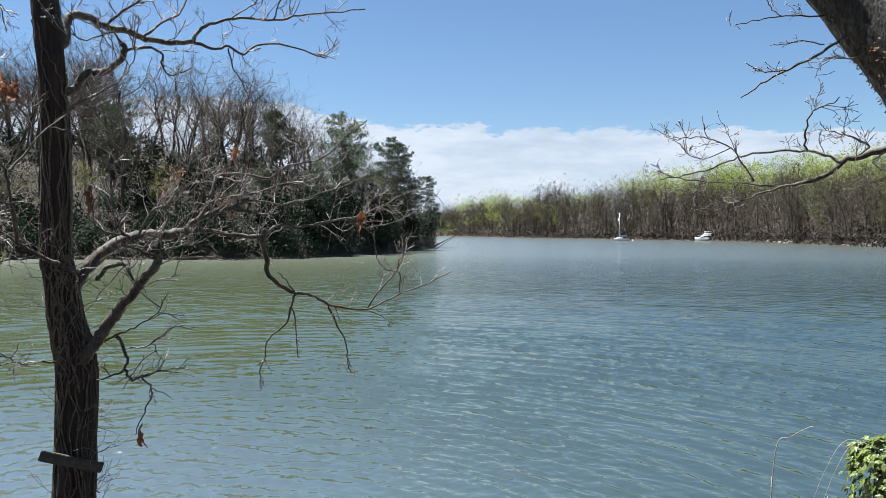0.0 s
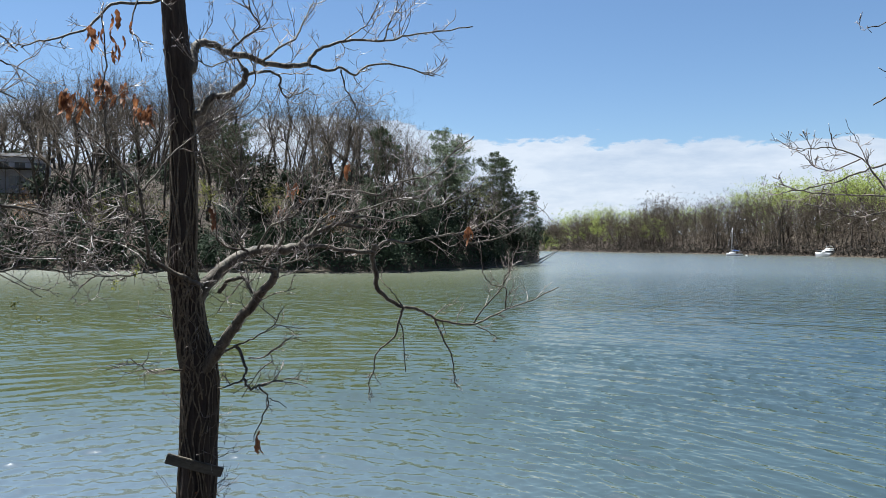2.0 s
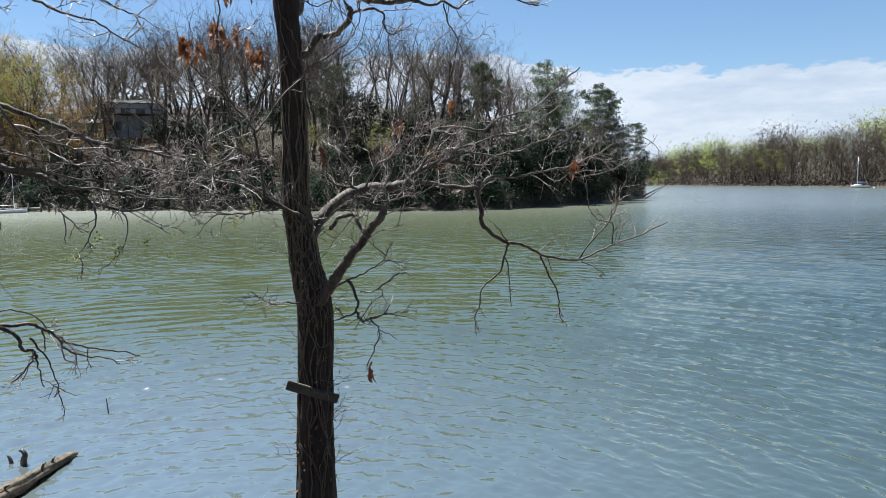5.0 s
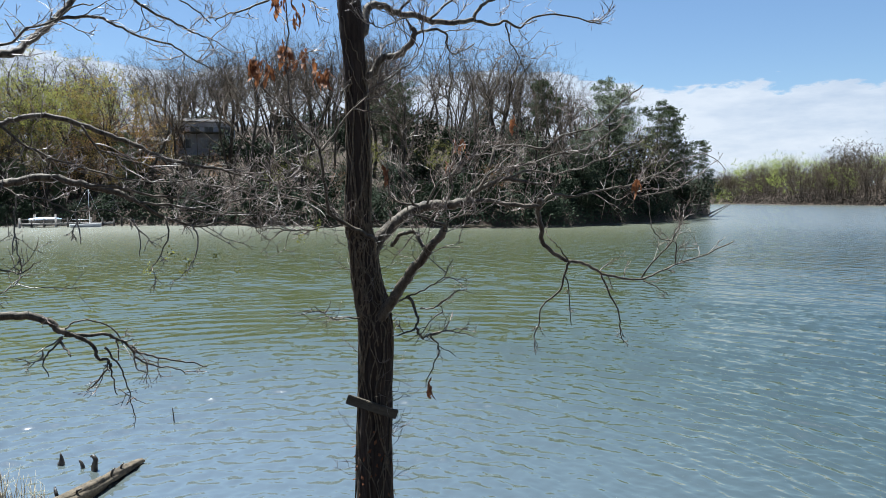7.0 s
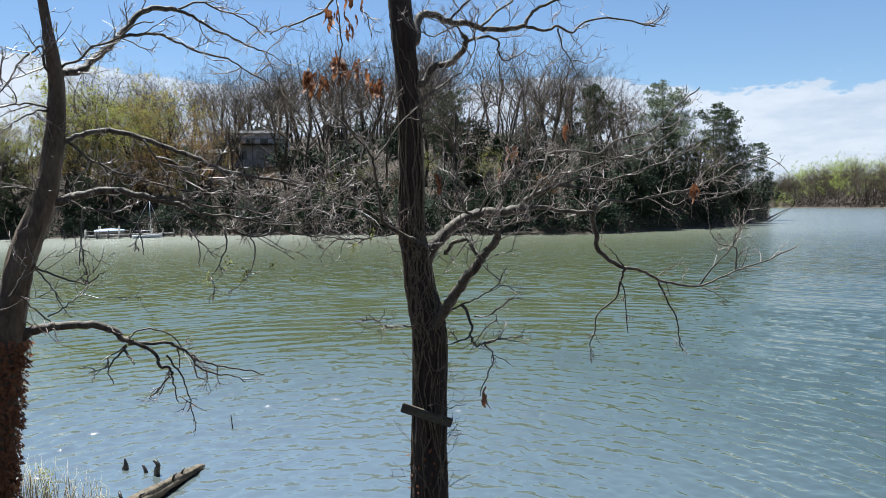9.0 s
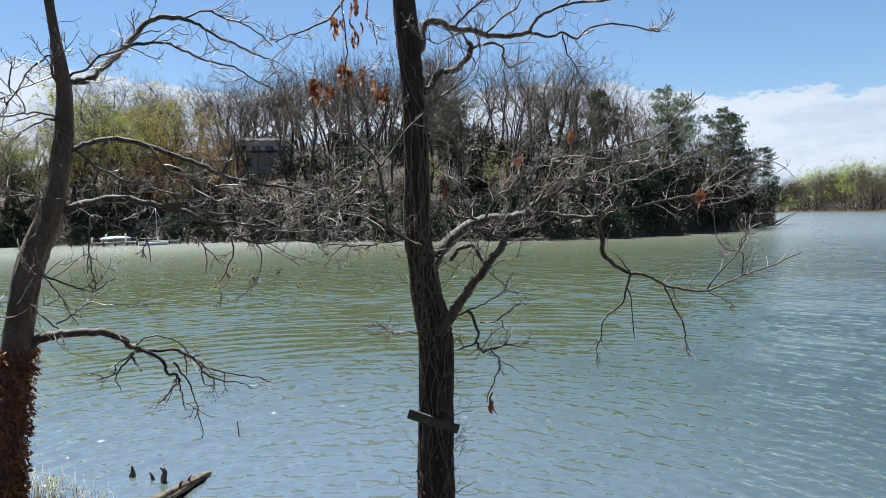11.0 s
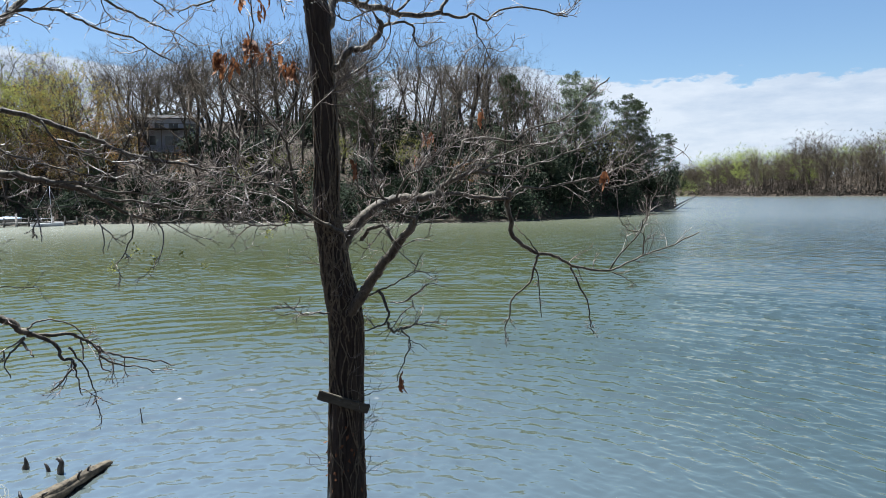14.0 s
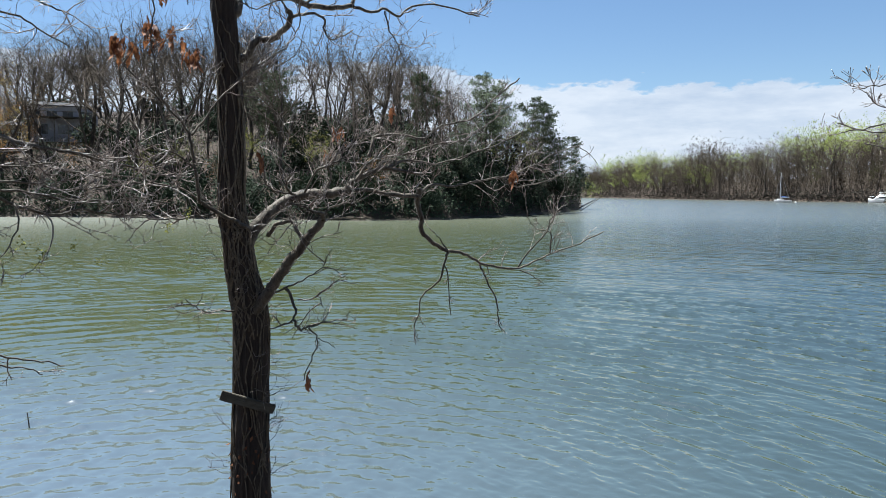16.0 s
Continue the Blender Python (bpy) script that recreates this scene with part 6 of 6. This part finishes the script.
def small_sailer():
    t = thing("sailing_dinghy", at_polar(45.9, 131.3, 0.0), "small white sailing boat with bare mast by the dock", "boat", turn=52)
    part("hull", hull_shape(4.6, 1.6, 0.55), M_WHITE, t, "white hull")
    s = Shape()
    s.tube([Vector((0.6, 0, 0.5)), Vector((0.55, 0, 6.4))], [0.06, 0.04], 7)
    part("mast", s, M_ALU, t, "bare aluminium mast")
    s = Shape()
    s.tube([Vector((0.6, 0, 1.2)), Vector((-1.9, 0, 1.2))], [0.04, 0.04], 6)
    part("boom", s, M_ALU, t)
    for a, b in (((2.4, 0, 0.9), (0.55, 0, 6)), ((-2.4, 0, 0.8), (0.55, 0, 6.3))):
        s = Shape()
        s.tube([Vector(a), Vector(b)], [0.012, 0.012], 4)
        part("stay", s, M_ALU, t)


M_COVER = material("pale_canvas", (0.30, 0.40, 0.55), (0.50, 0.60, 0.72), 3, 0.8, 0.3, 30)
dock()
covered_boat()
small_sailer()


def piling(az, r, h):
    s = Shape()
    s.tube([Vector((0, 0, -1.5)), Vector((0, 0, h * 0.6)), Vector((0.03, 0, h))], [0.16, 0.15, 0.13], 9, True, 0.05, random.Random(int(az * 10)))
    ob = new("piling", s.mesh("piling", M_WETWOOD))
    ob.matrix_basis = pose(*at_polar(az, r, 0))
    tagged(ob, "dark wooden piling standing in the water", "piling", "pilings off the shore")


rp = random.Random(15)
for k in range(9):
    az = -28.6 - k * 0.32 - rp.uniform(0, 0.12)
    piling(az, shore(az) - 4.5, rp.uniform(0.7, 1.5))
for az, h in ((43.6, 1.4), (43.0, 1.2), (53.5, 1.3), (52.3, 1.1), (51.2, 1.5)):
    piling(az, shore(az) - 4.0, h)


def stone(at, size, seed):
    b = bmesh.new()
    bmesh.ops.create_icosphere(b, subdivisions=2, radius=1.0)
    for v in b.verts:
        v.co *= 1 + 0.35 * noise.noise(v.co * 1.3 + Vector((seed, 0, 0)))
        v.co = Vector((v.co.x * size, v.co.y * size * 0.8, v.co.z * size * 0.55))
    me = bpy.data.meshes.new("stone")
    b.to_mesh(me)
    b.free()
    me.materials.append(M_ROCK)
    ob = new("stone", me)
    ob.matrix_basis = pose(*at, 0, 0, seed * 40)
    tagged(ob, "pale grey-brown shore stone", "stone", "stones along the far shore")


for k in range(26):
    az = rp.uniform(-25.8, -23.6) if k < 14 else rp.uniform(-31.5, -28)
    rr = shore(az) + rp.uniform(-0.5, 1.2)
    x, y, z = polar(az, rr)
    stone((x, y, max(z, 0.05) + 0.1), rp.uniform(0.3, 0.75), k * 1.7)


def shore_log(az0, az1, dr, r0, z0, z1, mat, label):
    a, b = at_polar(az0, shore(az0) + dr, z0), at_polar(az1, shore(az1) + dr, z1)
    s = Shape()
    m = [a[i] * 0.5 + b[i] * 0.5 for i in range(3)]
    line = smooth_line([a, (m[0], m[1], m[2] + 0.15), b], 5)
    s.tube(line, [r0 * (1 - 0.5 * i / len(line)) for i in range(len(line))], 9, True, 0.06, random.Random(3))
    tagged(new("fallen_trunk", s.mesh("fallen_trunk", mat)), label, "log")


shore_log(-29.2, -26.6, 3.0, 0.42, 2.0, 1.2, M_LOG, "pale fallen tree trunk lying along the far shore")
shore_log(-31.3, -29.9, 4.0, 0.36, 2.4, 2.3, M_LOG, "bleached fallen trunk on the far bank")
shore_log(26.3, 22.8, -0.6, 0.22, 0.25, 0.12, M_LOG, "pale driftwood trunk at the wooded waterline")
shore_log(19.6, 17.0, -0.8, 0.2, 0.15, 0.25, M_LOG, "pale driftwood trunk at the wooded waterline")
shore_log(0.6, -0.9, -12, 0.2, 0.6, 0.15, M_WETWOOD, "dark drowned branch off the point")


def beach():
    """Strip of pale mud along the shores at the waterline."""
    s = Shape()
    azs = np.linspace(-33, 60, 420)
    for a in azs:
        w = 0.2 + 0.5 * noise.noise((float(a) * 1.3, 0.2, 0))
        for d, z in ((-0.8, -0.02), (0.2 + w, 0.30 + 0.1 * w)):
            p = at_polar(float(a), shore(float(a)) + d, z)
            s.v.append(Vector(p))
    for i in range(len(azs) - 1):
        if abs(shore(float(azs[i])) - shore(float(azs[i + 1]))) < 12:
            s.f.append((2 * i, 2 * i + 1, 2 * i + 3, 2 * i + 2))
    tagged(new("shore_mud", s.mesh("shore_mud", M_MUD)), "narrow strip of pale mud along the waterline", "shore", kind="structure")


beach()


def house(name, az, r, turn, w, d, h, wall_mat, label, openings):
    x, y, z = polar(az, r)
    t = thing(name, (x, y, z - 0.8), label, "house", turn=turn)
    th = 0.25
    for nm, lo, hi in (("front", (-w / 2, -d / 2, 0), (w / 2, -d / 2 + th, h)), ("back", (-w / 2, d / 2 - th, 0), (w / 2, d / 2, h)),
                       ("side", (-w / 2, -d / 2 + th, 0), (-w / 2 + th, d / 2 - th, h)), ("side", (w / 2 - th, -d / 2 + th, 0), (w / 2, d / 2 - th, h))):
        s = Shape()
        s.box(lo, hi)
        part("wall", s, wall_mat, t, smooth=False)
    for k in range(int(h / 0.25)):
        s = Shape()
        s.box((-w / 2 - 0.02, -d / 2 - 0.03, k * 0.25), (w / 2 + 0.02, -d / 2 - 0.004, k * 0.25 + 0.22))
        part("siding_board", s, wall_mat, t, smooth=False)
    s = Shape()
    e, rise = 0.6, 0.9
    for yy, zz in ((-d / 2 - e, h - 0.1), (0, h + rise), (d / 2 + e, h - 0.1)):
        for xx in (-w / 2 - e, w / 2 + e):
            s.v += [Vector((xx, yy, zz)), Vector((xx, yy, zz + 0.2))]
    s.f += [(1, 3, 7, 5), (5, 7, 11, 9), (0, 4, 6, 2), (4, 8, 10, 6), (0, 1, 5, 4), (4, 5, 9, 8), (2, 6, 7, 3), (6, 10, 11, 7), (0, 2, 3, 1), (8, 9, 11, 10)]
    part("roof", s, M_ROOF, t, "grey shingle roof", smooth=False)
    for xx, zz, ww, hh in openings:
        f = Shape()
        for lo, hi in (((xx - ww / 2 - 0.1, zz - 0.1), (xx + ww / 2 + 0.1, zz)), ((xx - ww / 2 - 0.1, zz + hh), (xx + ww / 2 + 0.1, zz + hh + 0.1)),
                       ((xx - ww / 2 - 0.1, zz), (xx - ww / 2, zz + hh)), ((xx + ww / 2, zz), (xx + ww / 2 + 0.1, zz + hh)), ((xx - 0.04, zz), (xx + 0.04, zz + hh))):
            f.box((lo[0], -d / 2 - 0.09, lo[1]), (hi[0], -d / 2 - 0.034, hi[1]))
        win = part("window", f, M_WHITE, t, "pale window frame", smooth=False)
        g = Shape()
        g.box((xx - ww / 2, -d / 2 - 0.06, zz), (xx + ww / 2, -d / 2 - 0.04, zz + hh))
        part("pane", g, M_GLASSDARK, win, "dark glass", smooth=False)
    return t


a_house = house("house", 37.9, 170, 37, 13.0, 7.0, 7.0, M_SIDING, "grey sided house with dark windows among the trees", [(-4.6, 4.5, 2.2, 1.5), (-1.6, 4.5, 1.8, 1.5), (1.2, 4.5, 1.8, 1.5), (4.4, 4.5, 2.4, 1.5), (-3.6, 1.5, 2.4, 1.9), (0.6, 1.5, 2.4, 1.9), (4.0, 1.5, 2.0, 1.9)])
for xx in (-3.6, -1.2, 1.2, 3.6):
    s = Shape()
    s.box((xx - 0.08, -6.0, -1.5), (xx + 0.08, -5.84, 5.3))
    part("deck_post", s, M_BOARD, a_house, smooth=False)
s = Shape()
s.box((-4.2, -6.1, 4.6), (4.2, -3.6, 4.8))
part("deck", s, M_BOARD, a_house, "raised wooden deck", smooth=False)
s = Shape()
s.box((-4.2, -6.1, 5.7), (4.2, -6.0, 5.8))
part("deck_rail", s, M_BOARD, a_house, smooth=False)
house("cottage", 41.0, 168, 41, 6.5, 6.0, 4.6, M_PALE, "pale low cottage with grey roof among the trees", [(-1.6, 1.9, 1.4, 1.4), (1.4, 1.9, 1.6, 1.4)])
